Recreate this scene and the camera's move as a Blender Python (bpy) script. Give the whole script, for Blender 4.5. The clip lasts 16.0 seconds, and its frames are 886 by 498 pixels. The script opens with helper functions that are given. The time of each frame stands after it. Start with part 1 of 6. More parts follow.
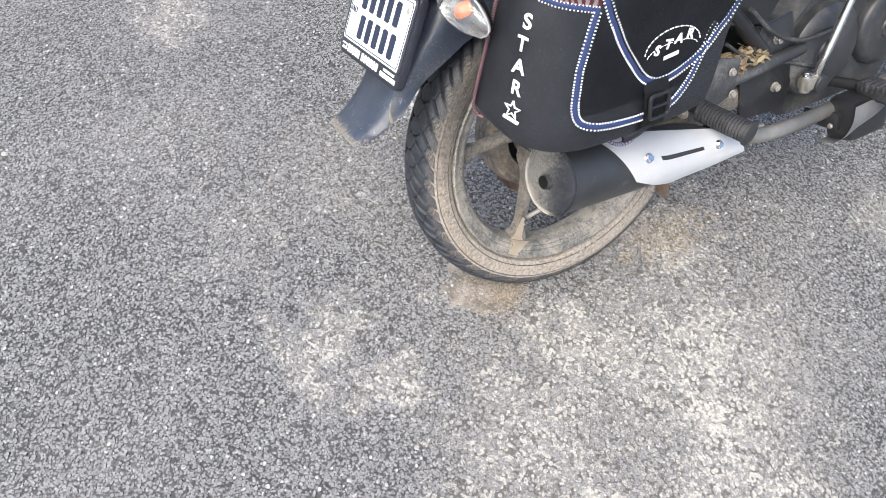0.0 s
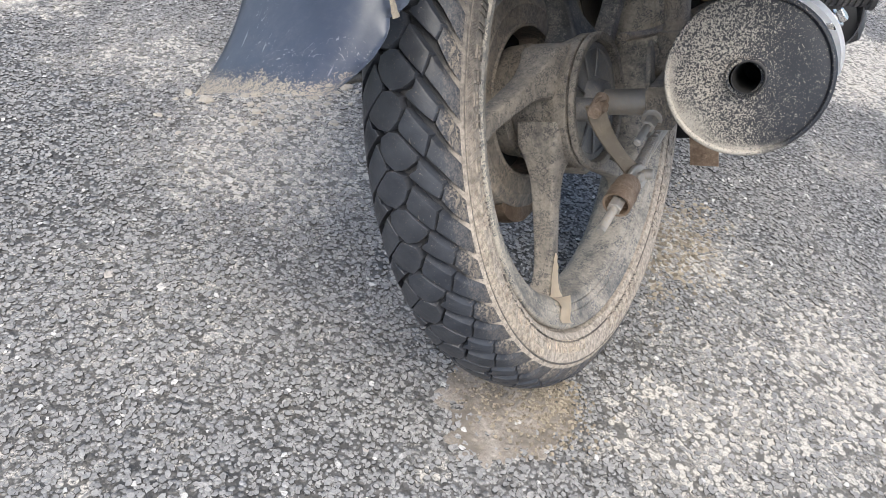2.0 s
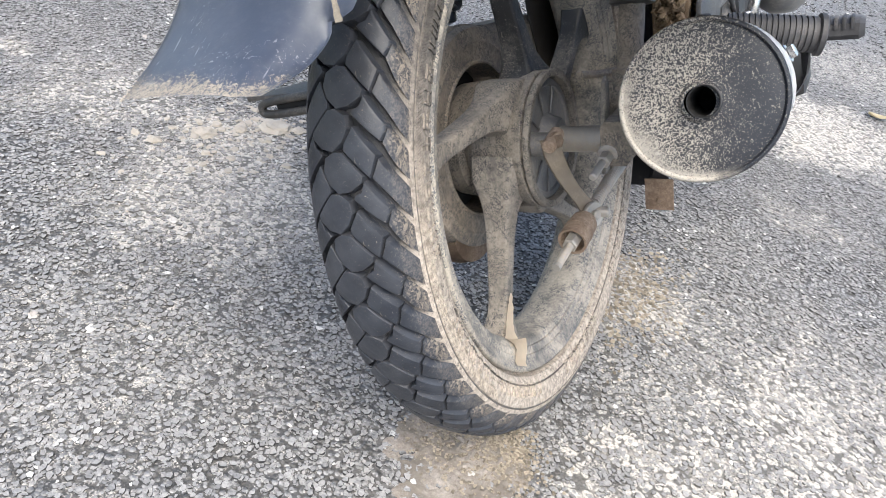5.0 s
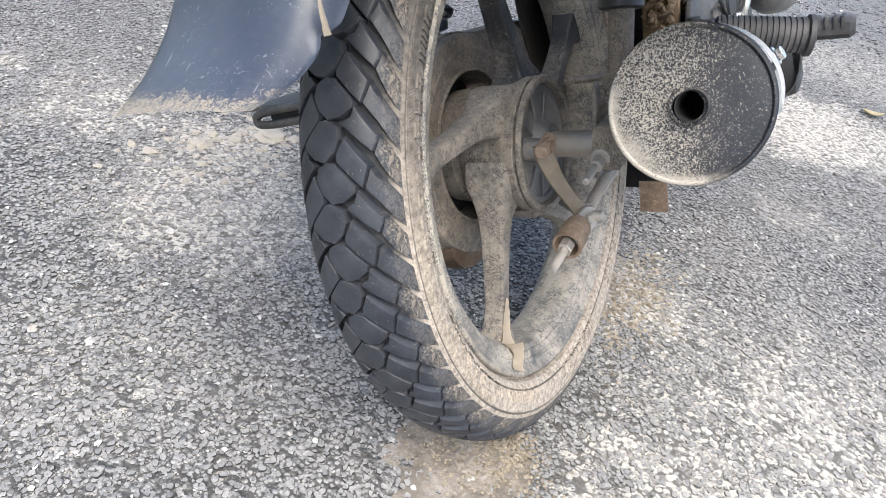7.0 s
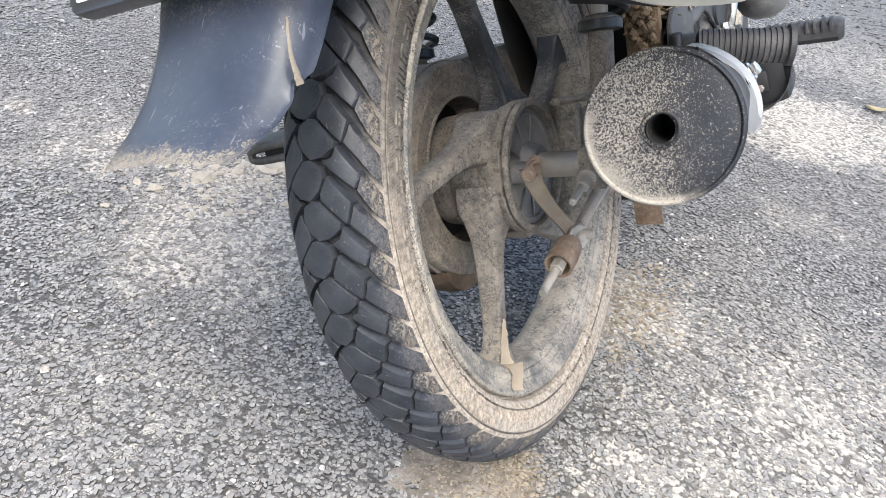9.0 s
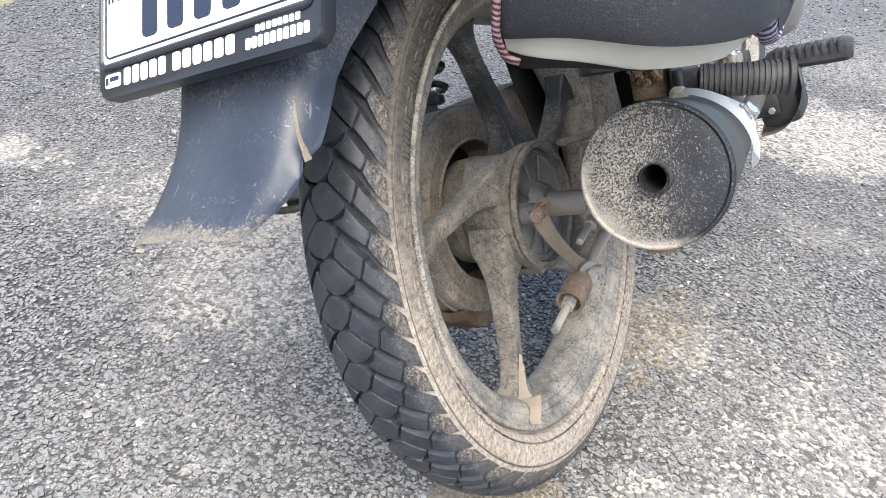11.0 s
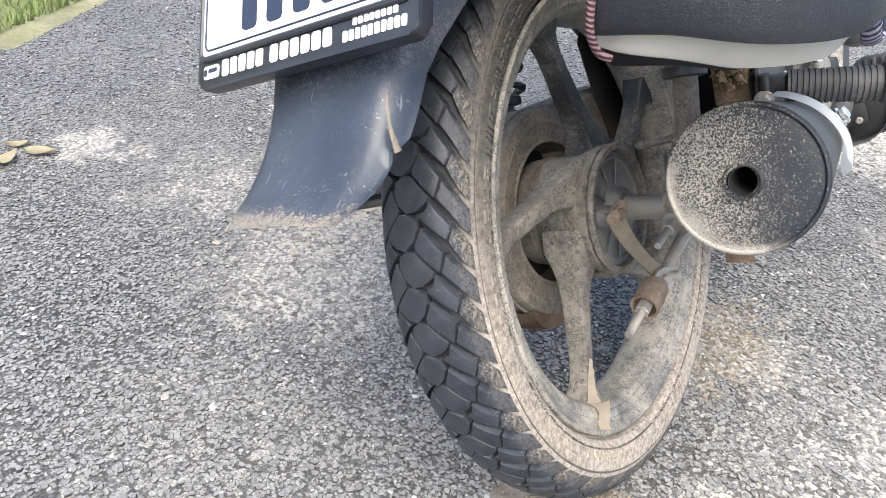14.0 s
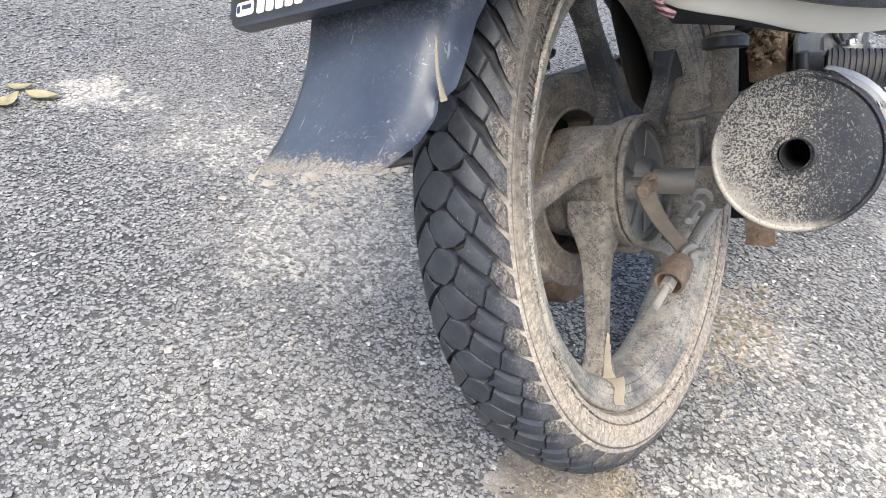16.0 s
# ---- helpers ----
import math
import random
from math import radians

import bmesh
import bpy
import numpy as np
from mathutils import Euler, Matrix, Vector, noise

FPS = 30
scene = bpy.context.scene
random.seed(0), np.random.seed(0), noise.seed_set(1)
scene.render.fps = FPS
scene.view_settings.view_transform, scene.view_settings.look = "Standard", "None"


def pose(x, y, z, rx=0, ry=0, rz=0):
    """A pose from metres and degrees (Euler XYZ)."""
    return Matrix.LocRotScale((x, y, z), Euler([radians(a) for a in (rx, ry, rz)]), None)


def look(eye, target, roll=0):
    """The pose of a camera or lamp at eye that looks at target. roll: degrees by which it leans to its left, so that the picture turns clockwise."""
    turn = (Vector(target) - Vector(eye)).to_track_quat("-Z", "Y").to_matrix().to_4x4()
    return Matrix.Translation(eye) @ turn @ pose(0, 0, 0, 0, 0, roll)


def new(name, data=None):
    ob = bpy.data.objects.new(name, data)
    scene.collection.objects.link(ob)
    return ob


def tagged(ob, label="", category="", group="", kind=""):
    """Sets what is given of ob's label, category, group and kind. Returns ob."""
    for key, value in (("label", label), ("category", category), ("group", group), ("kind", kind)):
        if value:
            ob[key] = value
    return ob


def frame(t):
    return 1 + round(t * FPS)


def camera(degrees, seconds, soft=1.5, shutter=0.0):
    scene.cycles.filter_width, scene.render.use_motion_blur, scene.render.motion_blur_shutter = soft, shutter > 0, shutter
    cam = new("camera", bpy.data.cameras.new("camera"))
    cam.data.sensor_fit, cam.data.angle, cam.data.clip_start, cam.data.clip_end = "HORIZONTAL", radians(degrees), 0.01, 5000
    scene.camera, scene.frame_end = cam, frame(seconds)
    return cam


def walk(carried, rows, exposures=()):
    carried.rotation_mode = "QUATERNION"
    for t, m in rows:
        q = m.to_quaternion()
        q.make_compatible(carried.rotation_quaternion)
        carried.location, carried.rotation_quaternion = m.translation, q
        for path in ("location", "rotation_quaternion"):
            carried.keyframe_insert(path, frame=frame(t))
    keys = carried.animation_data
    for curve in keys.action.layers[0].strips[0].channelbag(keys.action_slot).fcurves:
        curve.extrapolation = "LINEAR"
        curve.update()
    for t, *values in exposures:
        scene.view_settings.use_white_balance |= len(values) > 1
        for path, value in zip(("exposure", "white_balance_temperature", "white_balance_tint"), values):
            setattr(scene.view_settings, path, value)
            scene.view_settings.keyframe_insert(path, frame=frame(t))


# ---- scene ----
cam = camera(64.3, 16.0, soft=0.35)
PATH = [
    (0, (0.6145, -0.6531, 1.2219), (-0.2068, -0.0691, -0.3479), 8.80),
    (0.5, (0.3932, -0.6757, 1.1725), (-0.3621, -0.0971, -0.4319), 6.70),
    (0.7, (0.3145, -0.6795, 1.1575), (-0.3069, 0.0353, -0.4496), 11.60),
    (1, (0.2255, -0.6954, 1.0773), (-0.1106, 0.2016, -0.5233), 18.60),
    (1.3, (0.1784, -0.7021, 0.9132), (-0.2113, 0.2167, -0.6623), 16.30),
    (1.5, (0.1790, -0.6920, 0.7471), (-0.2070, 0.3652, -0.7406), 16.80),
    (2, (0.1862, -0.6530, 0.6054), (-0.3981, 0.6525, -0.5923), 12.20),
    (2.5, (0.2078, -0.6320, 0.5951), (-0.4212, 0.8065, -0.4141), 11.40),
    (3, (0.2089, -0.6398, 0.5680), (-0.4187, 0.7649, -0.4878), 14.20),
    (3.5, (0.2002, -0.6344, 0.5671), (-0.3638, 0.7959, -0.4888), 15.00),
    (4, (0.1983, -0.6353, 0.5662), (-0.3567, 0.8023, -0.4860), 14.60),
    (4.2, (0.1935, -0.6387, 0.5671), (-0.3666, 0.7969, -0.4850), 14.60),
    (6.3, (0.1955, -0.6361, 0.5723), (-0.3695, 0.7979, -0.4783), 13.734),
    (6.5, (0.1954, -0.6370, 0.5728), (-0.3707, 0.7968, -0.4770), 13.587),
    (7, (0.1979, -0.6374, 0.5755), (-0.3724, 0.8001, -0.4682), 13.10),
    (7.5, (0.2039, -0.6330, 0.5828), (-0.3846, 0.7884, -0.4729), 11.569),
    (8, (0.2028, -0.6251, 0.5815), (-0.3962, 0.7808, -0.4883), 10.659),
    (8.5, (0.2078, -0.6277, 0.5918), (-0.4042, 0.7976, -0.4443), 9.38),
    (8.7, (0.2119, -0.6295, 0.5941), (-0.4050, 0.8000, -0.4352), 9.378),
    (10.8, (0.2272, -0.6372, 0.6268), (-0.4702, 0.7756, -0.3731), 6.00),
    (11, (0.2334, -0.6337, 0.6343), (-0.4772, 0.7739, -0.3619), 5.30),
    (11.5, (0.2312, -0.6273, 0.6249), (-0.4913, 0.7646, -0.3843), 5.00),
    (12, (0.2323, -0.6258, 0.6249), (-0.4912, 0.7693, -0.3806), 5.00),
    (12.5, (0.2330, -0.6311, 0.6259), (-0.5204, 0.7492, -0.3778), 4.80),
    (13, (0.2268, -0.6393, 0.6231), (-0.5575, 0.7246, -0.3796), 5.30),
    (13.5, (0.2231, -0.6411, 0.6296), (-0.6020, 0.7090, -0.3600), 3.90),
    (14, (0.2227, -0.6478, 0.6277), (-0.6203, 0.6877, -0.3656), 4.50),
    (14.5, (0.2255, -0.6534, 0.6268), (-0.5854, 0.7047, -0.3619), 6.40),
    (15, (0.2164, -0.6594, 0.6184), (-0.5885, 0.6942, -0.3806), 7.70),
    (15.5, (0.2035, -0.6579, 0.6091), (-0.5919, 0.6804, -0.4179), 8.40),
    (16, (0.1946, -0.6558, 0.6054), (-0.6046, 0.6666, -0.4403), 8.20),
]
walk(cam, [(t, look(e, g, r)) for t, e, g, r in PATH], [(0, 1.34), (0.5, 1.14), (1, 0.97), (1.5, 0.93), (2, 1.19), (2.5, 1.49), (7, 1.52), (12.5, 1.52), (16, 1.57)])

# ---- light ----
world = bpy.data.worlds.new("sky")
scene.world = world
world.use_nodes = True
wn = world.node_tree.nodes
sky = wn.new("ShaderNodeTexSky")
sky.sky_type = "NISHITA"
sky.sun_disc = False
sky.sun_elevation, sky.sun_rotation = radians(56), radians(150)
sky.air_density, sky.dust_density, sky.ozone_density = 1.0, 3.0, 1.0
world.node_tree.links.new(sky.outputs[0], wn["Background"].inputs[0])
wn["Background"].inputs[1].default_value = 0.142
sun = new("sun", bpy.data.lights.new("sun", "SUN"))
sun.data.energy, sun.data.angle, sun.data.color = 1.60, radians(45), (1.0, 0.975, 0.86)
sun.matrix_world = look((1.9, -3.3, 5.7), (0, 0, 0))

# ---- materials ----
MUD = (0.245, 0.217, 0.182)


class Graph:
    """Short hand for a node material."""

    def __init__(self, name, rough=0.6, metal=0.0, spec=0.5):
        self.m = bpy.data.materials.new(name)
        self.m.use_nodes = True
        self.t = self.m.node_tree
        self.b = self.t.nodes["Principled BSDF"]
        self.b.inputs["Metallic"].default_value = metal
        self.b.inputs["Specular IOR Level"].default_value = spec
        self.put("Roughness", rough)
        self.co = self.t.nodes.new("ShaderNodeTexCoord").outputs["Object"]

    def put(self, name, v):
        s = self.b.inputs[name]
        if isinstance(v, bpy.types.NodeSocket):
            self.t.links.new(v, s)
        else:
            s.default_value = (*v, 1) if isinstance(v, tuple) and len(v) == 3 else v

    def _in(self, s, v):
        if isinstance(v, bpy.types.NodeSocket):
            self.t.links.new(v, s)
        elif v is not None:
            s.default_value = (*v, 1) if isinstance(v, tuple) and len(v) == 3 and s.type == "RGBA" else v

    def noise(self, scale, detail=3.0, rough=0.55, dist=0.0, co=None):
        n = self.t.nodes.new("ShaderNodeTexNoise")
        self._in(n.inputs["Vector"], co or self.co)
        n.inputs["Scale"].default_value, n.inputs["Detail"].default_value = scale, detail
        n.inputs["Roughness"].default_value, n.inputs["Distortion"].default_value = rough, dist
        return n.outputs["Fac"]

    def voronoi(self, scale, feature="F1", out="Distance", co=None):
        n = self.t.nodes.new("ShaderNodeTexVoronoi")
        n.feature = feature
        self._in(n.inputs["Vector"], co or self.co)
        n.inputs["Scale"].default_value = scale
        return n.outputs[out]

    def math(self, op, a, b=None, c=None, clamp=False):
        n = self.t.nodes.new("ShaderNodeMath")
        n.operation, n.use_clamp = op, clamp
        for s, v in zip(n.inputs, (a, b, c)):
            self._in(s, v)
        return n.outputs[0]

    def step(self, v, lo, hi, a=0.0, b=1.0):
        n = self.t.nodes.new("ShaderNodeMapRange")
        n.interpolation_type = "SMOOTHSTEP"
        self._in(n.inputs[0], v)
        for i, x in zip((1, 2, 3, 4), (lo, hi, a, b)):
            n.inputs[i].default_value = x
        return n.outputs[0]

    def mix(self, f, a, b):
        n = self.t.nodes.new("ShaderNodeMix")
        n.data_type = "RGBA"
        self._in(n.inputs[0], f)
        self._in(n.inputs[6], a)
        self._in(n.inputs[7], b)
        return n.outputs[2]

    def axis(self, co=None):
        n = self.t.nodes.new("ShaderNodeSeparateXYZ")
        self._in(n.inputs[0], co or self.co)
        return n.outputs

    def bump(self, h, strength=0.3, dist=0.002):
        n = self.t.nodes.new("ShaderNodeBump")
        n.inputs["Strength"].default_value, n.inputs["Distance"].default_value = strength, dist
        self._in(n.inputs["Height"], h)
        self.put("Normal", n.outputs[0])

    def shift(self):
        """Moves the pattern by a chance amount for each object."""
        n = self.t.nodes.new("ShaderNodeVectorMath")
        n.operation = "MULTIPLY_ADD"
        self._in(n.inputs[0], self.random())
        n.inputs[1].default_value = (7.0, 3.0, 5.0)
        self._in(n.inputs[2], self.co)
        self.co = n.outputs[0]

    def random(self):
        return self.t.nodes.new("ShaderNodeObjectInfo").outputs["Random"]

    def island(self):
        return self.t.nodes.new("ShaderNodeNewGeometry").outputs["Random Per Island"]


def surface(name, col, rough=0.5, metal=0.0, dust=0.3, dust_col=MUD, speck=0.0, scale=30.0, bump=0.25, var=0.25, spec=0.5):
    """Painted, plastic or metal surface with tonal drift, film of dust, fine specks of dry mud and a worn relief."""
    g = Graph(name, rough, metal, spec)
    g.shift()
    big, fine, grain = g.noise(scale * 0.35, 4), g.noise(scale * 2.2, 5, 0.65), g.noise(scale * 14, 3)
    mid = g.noise(scale * 7, 4, 0.7, 0.6)
    base = g.mix(g.step(big, 0.3, 0.7), tuple(c * (1 - var) for c in col), tuple(min(1, c * (1 + var)) for c in col))
    cover = g.math("ADD", g.math("MULTIPLY", big, 0.50), g.math("ADD", g.math("MULTIPLY", fine, 0.34), g.math("MULTIPLY", mid, 0.16)))
    film = g.step(cover, 0.64 - 0.42 * dust, 0.90 - 0.42 * dust, 0.0, min(1.0, 0.50 + 0.75 * dust))
    worm = g.step(g.math("ABSOLUTE", g.math("SUBTRACT", g.noise(scale * 8, 2, 0.5, 1.2), 0.5)), 0.066, 0.028)
    bare = g.math("MULTIPLY", worm, g.step(g.noise(scale * 1.4, 4, 0.6), 0.43, 0.54, 0.0, 0.9))
    film = g.math("MULTIPLY", film, g.math("SUBTRACT", 1.0, bare))
    if speck:
        sp = g.step(g.math("ADD", g.math("MULTIPLY", g.noise(scale * 8, 3, 0.6, 2.2), 0.75), g.math("MULTIPLY", big, 0.3)), 0.66 - 0.12 * speck, 0.71 - 0.12 * speck, 0.0, 0.8)
        film = g.math("MAXIMUM", film, sp)
    tint = g.mix(g.step(g.math("ADD", g.math("MULTIPLY", grain, 0.4), g.math("MULTIPLY", mid, 0.6)), 0.32, 0.68), tuple(c * 0.80 for c in dust_col), tuple(min(1, c * 1.10) for c in dust_col))
    g.put("Base Color", g.mix(film, base, tint))
    g.put("Roughness", g.math("ADD", g.math("MULTIPLY", film, max(0.0, 0.92 - rough)), g.math("ADD", rough - 0.06, g.math("MULTIPLY", fine, 0.12)), clamp=True))
    if metal:
        g.put("Metallic", g.math("MULTIPLY", g.math("SUBTRACT", 1.0, film), metal))
    g.bump(g.math("ADD", g.math("MULTIPLY", grain, 0.4), g.math("ADD", fine, g.math("MULTIPLY", film, 0.8))), bump, 0.0012)
    return g.m


def rubber_tread():
    g = Graph("tyre_tread_rubber", 0.55, 0.0, 0.35)
    x = g.math("ABSOLUTE", g.axis()[0])
    n1, n2, n3 = g.noise(38, 4), g.noise(240, 4, 0.65), g.noise(900, 2)
    base = g.mix(g.step(n1, 0.3, 0.7), (0.015, 0.018, 0.025), (0.033, 0.039, 0.051))
    base = g.mix(g.math("MULTIPLY", g.random(), 0.25), base, (0.030, 0.031, 0.034))
    edge = g.math("ADD", g.math("ADD", x, g.step(g.axis()[2], -0.10, -0.25, 0.0, 0.014)), g.math("MULTIPLY", g.math("SUBTRACT", n2, 0.5), 0.030))
    n4 = g.noise(480, 4, 0.7, 1.5)
    dust = g.math("MULTIPLY", g.step(edge, 0.0312, 0.0430), g.step(n4, 0.42, 0.54))
    # Thinner dust higher up doubles as painted shade below bag and mudguard.
    thin = g.step(g.math("ADD", g.axis()[2], g.math("MULTIPLY", g.math("SUBTRACT", n1, 0.5), 0.20)), -0.04, 0.14, 1.0, 0.18)
    dust = g.math("MULTIPLY", dust, thin)
    dust = g.math("MAXIMUM", dust, g.math("MULTIPLY", g.step(n4, 0.62, 0.68), 0.5))
    exposed = g.t.nodes.new("ShaderNodeNewGeometry").outputs["Pointiness"]
    dust = g.math("MAXIMUM", dust, g.math("MULTIPLY", g.step(exposed, 0.52, 0.60, 0.0, 0.04), g.step(n2, 0.35, 0.55)))
    dust = g.math("MAXIMUM", dust, g.step(n1, 0.35, 0.8, 0.0, 0.04))
    g.put("Base Color", g.mix(dust, base, g.mix(n3, (0.14, 0.118, 0.094), (0.44, 0.37, 0.29))))
    g.put("Roughness", g.step(dust, 0, 1, 0.46, 0.95))
    g.bump(g.math("ADD", g.math("MULTIPLY", n3, 0.35), g.math("ADD", n2, g.math("MULTIPLY", dust, 0.5))), 0.35, 0.001)
    return g.m


def rubber_wall():
    g = Graph("tyre_sidewall_rubber", 0.75)
    xyz = g.axis()
    r = g.math("SQRT", g.math("ADD", g.math("MULTIPLY", xyz[1], xyz[1]), g.math("MULTIPLY", xyz[2], xyz[2])))
    n1, n2, n3 = g.noise(22, 4), g.noise(190, 5, 0.7), g.noise(1100, 2)
    # Dust fades upward; this also paints in shade under bag and mudguard.
    thin = g.step(g.math("ADD", xyz[2], g.math("MULTIPLY", g.math("SUBTRACT", n1, 0.5), 0.20)), -0.02, 0.18, 1.0, 0.22)
    dust = g.math("MULTIPLY", g.math("MULTIPLY", thin, g.step(g.math("ADD", r, g.math("MULTIPLY", g.math("SUBTRACT", n2, 0.5), 0.02)), 0.281, 0.271)),
                  g.step(g.math("ADD", g.noise(330, 4, 0.7, 1.8), g.math("MULTIPLY", n1, 0.30)), 0.48, 0.60, 0.26, 1.0))
    # Ring grooves: their shade is painted by taking the dust colour away.
    for line in (0.2657, 0.2438):
        dust = g.math("MULTIPLY", dust, g.step(g.math("ABSOLUTE", g.math("SUBTRACT", r, line)), 0.0006, 0.0011, 0.25, 1.0))
    rings = g.math("SINE", g.math("MULTIPLY", r, 2400.0))
    g.put("Base Color", g.mix(dust, (0.03, 0.03, 0.032), g.mix(g.step(n2, 0.3, 0.7), (0.19, 0.163, 0.135), (0.46, 0.40, 0.335))))
    g.put("Roughness", 0.92)
    g.bump(g.math("ADD", g.math("MULTIPLY", n3, 0.5), g.math("ADD", g.math("MULTIPLY", n2, 1.3), g.math("MULTIPLY", rings, 0.05))), 0.6, 0.0013)
    return g.m


def fender_plastic():
    g = Graph("mudguard_plastic", 0.38, 0.0, 0.9)
    z = g.axis()[2]
    n1, n2, n3 = g.noise(12, 3), g.noise(150, 5, 0.7), g.noise(700, 2)
    st = g.t.nodes.new("ShaderNodeMapping")
    g._in(st.inputs["Vector"], g.co)
    st.inputs["Scale"].default_value = (260, 40, 22)
    scratch = g.step(g.noise(1.0, 2, 0.5, 0.4, st.outputs[0]), 0.69, 0.73)
    base = g.mix(g.step(n1, 0.3, 0.7), (0.052, 0.068, 0.106), (0.076, 0.096, 0.142))
    film = g.step(g.math("ADD", g.math("MULTIPLY", n2, 0.7), g.math("MULTIPLY", n1, 0.3)), 0.42, 0.75, 0.04, 0.26)
    speck = g.math("MULTIPLY", g.step(g.noise(330, 4, 0.65, 1.2), 0.60, 0.65), g.step(g.noise(26, 3), 0.45, 0.60))
    low = g.math("ADD", z, g.math("MULTIPLY", g.math("MAXIMUM", g.axis()[0], 0.0), 0.13))
    edge = g.step(g.math("ADD", low, g.math("MULTIPLY", g.math("SUBTRACT", g.noise(300, 5, 0.75, 1.2), 0.5), 0.030)), 0.1505, 0.1485)
    edge = g.math("MULTIPLY", edge, g.step(g.noise(420, 4, 0.7, 1.6), 0.43, 0.50, 0.12, 0.95))
    band = g.math("MULTIPLY", g.step(g.math("ABSOLUTE", g.math("SUBTRACT", z, 0.224)), 0.022, 0.004), g.step(g.noise(330, 4, 0.7, 1.6), 0.50, 0.56))
    col = g.mix(film, base, (0.25, 0.25, 0.26))
    col = g.mix(g.math("MULTIPLY", speck, 0.55), col, (0.50, 0.51, 0.53))
    col = g.mix(g.math("MULTIPLY", scratch, 0.5), col, (0.45, 0.46, 0.5))
    col = g.mix(g.math("MULTIPLY", band, 0.45), col, (0.36, 0.33, 0.29))
    g.put("Base Color", g.mix(edge, col, g.mix(n3, (0.34, 0.30, 0.24), (0.62, 0.55, 0.45))))
    g.put("Roughness", g.math("ADD", 0.25, g.math("ADD", g.math("MULTIPLY", edge, 0.55), g.math("MULTIPLY", n2, 0.22))))
    g.bump(g.math("ADD", g.math("MULTIPLY", n3, 0.3), g.math("ADD", n2, edge)), 0.12, 0.001)
    return g.m


# Patches of pale sand on the road: x, y, radius, strength. Faint ones left of the tyre also brighten its shadow side by
# colour.
SAND = [(0.155, 0.26, 0.12, 0.72), (0.39, 0.15, 0.17, 0.55), (0.52, 0.10, 0.10, 0.75), (0.07, -0.52, 0.14, 0.42), (0.20, -0.42, 0.12, 0.42), (0.28, -0.05, 0.16, 0.46), (0.62, 0.05, 0.30, 0.44),
        (-1.07, 0.06, 0.09, 1.0), (-0.53, 0.17, 0.14, 0.6), (0.30, 1.32, 0.34, 0.72), (0.40, 2.1, 0.6, 0.34), (-0.42, 0.04, 0.28, 0.50), (-0.75, 0.10, 0.22, 0.42), (0.75, 0.02, 0.14, 0.65), (-0.9, -0.5, 0.16, 0.4), (0.60, -0.30, 0.14, 0.72), (0.10, -0.17, 0.11, 0.40),
        (0.36, 0.75, 0.16, 0.35), (0.42, 0.10, 0.50, 0.38), (0.40, -0.25, 0.30, 0.40), (-0.3, -0.3, 0.35, 0.28), (-0.55, -0.62, 0.34, 0.26), (-0.22, -0.58, 0.26, 0.27)]


def sand_mask(g, co):
    """How sandy the road is: blots with ragged rims, and a thin drift everywhere."""
    warp = g.t.nodes.new("ShaderNodeTexNoise")
    g._in(warp.inputs["Vector"], co)
    warp.inputs["Scale"].default_value, warp.inputs["Detail"].default_value = 14.0, 6.0
    off = g.t.nodes.new("ShaderNodeVectorMath")
    off.operation = "MULTIPLY_ADD"
    g._in(off.inputs[0], warp.outputs["Color"])
    off.inputs[1].default_value, off.inputs[2].default_value = (0.34, 0.34, 0), (-0.17, -0.17, 0)
    add = g.t.nodes.new("ShaderNodeVectorMath")
    g._in(add.inputs[0], co)
    g._in(add.inputs[1], off.outputs[0])
    flat = g.t.nodes.new("ShaderNodeVectorMath")
    flat.operation = "MULTIPLY"
    g._in(flat.inputs[0], add.outputs[0])
    flat.inputs[1].default_value = (1, 1, 0)
    total = None
    for x, y, r, s in SAND:
        d = g.t.nodes.new("ShaderNodeVectorMath")
        d.operation = "DISTANCE"
        g._in(d.inputs[0], flat.outputs[0])
        d.inputs[1].default_value = (x, y, 0)
        one = g.step(d.outputs["Value"], r * 1.35, r * 0.1, 0.0, s)
        total = one if total is None else g.math("MAXIMUM", total, one)
    return total


def world_co(g):
    return g.t.nodes.new("ShaderNodeNewGeometry").outputs["Position"]


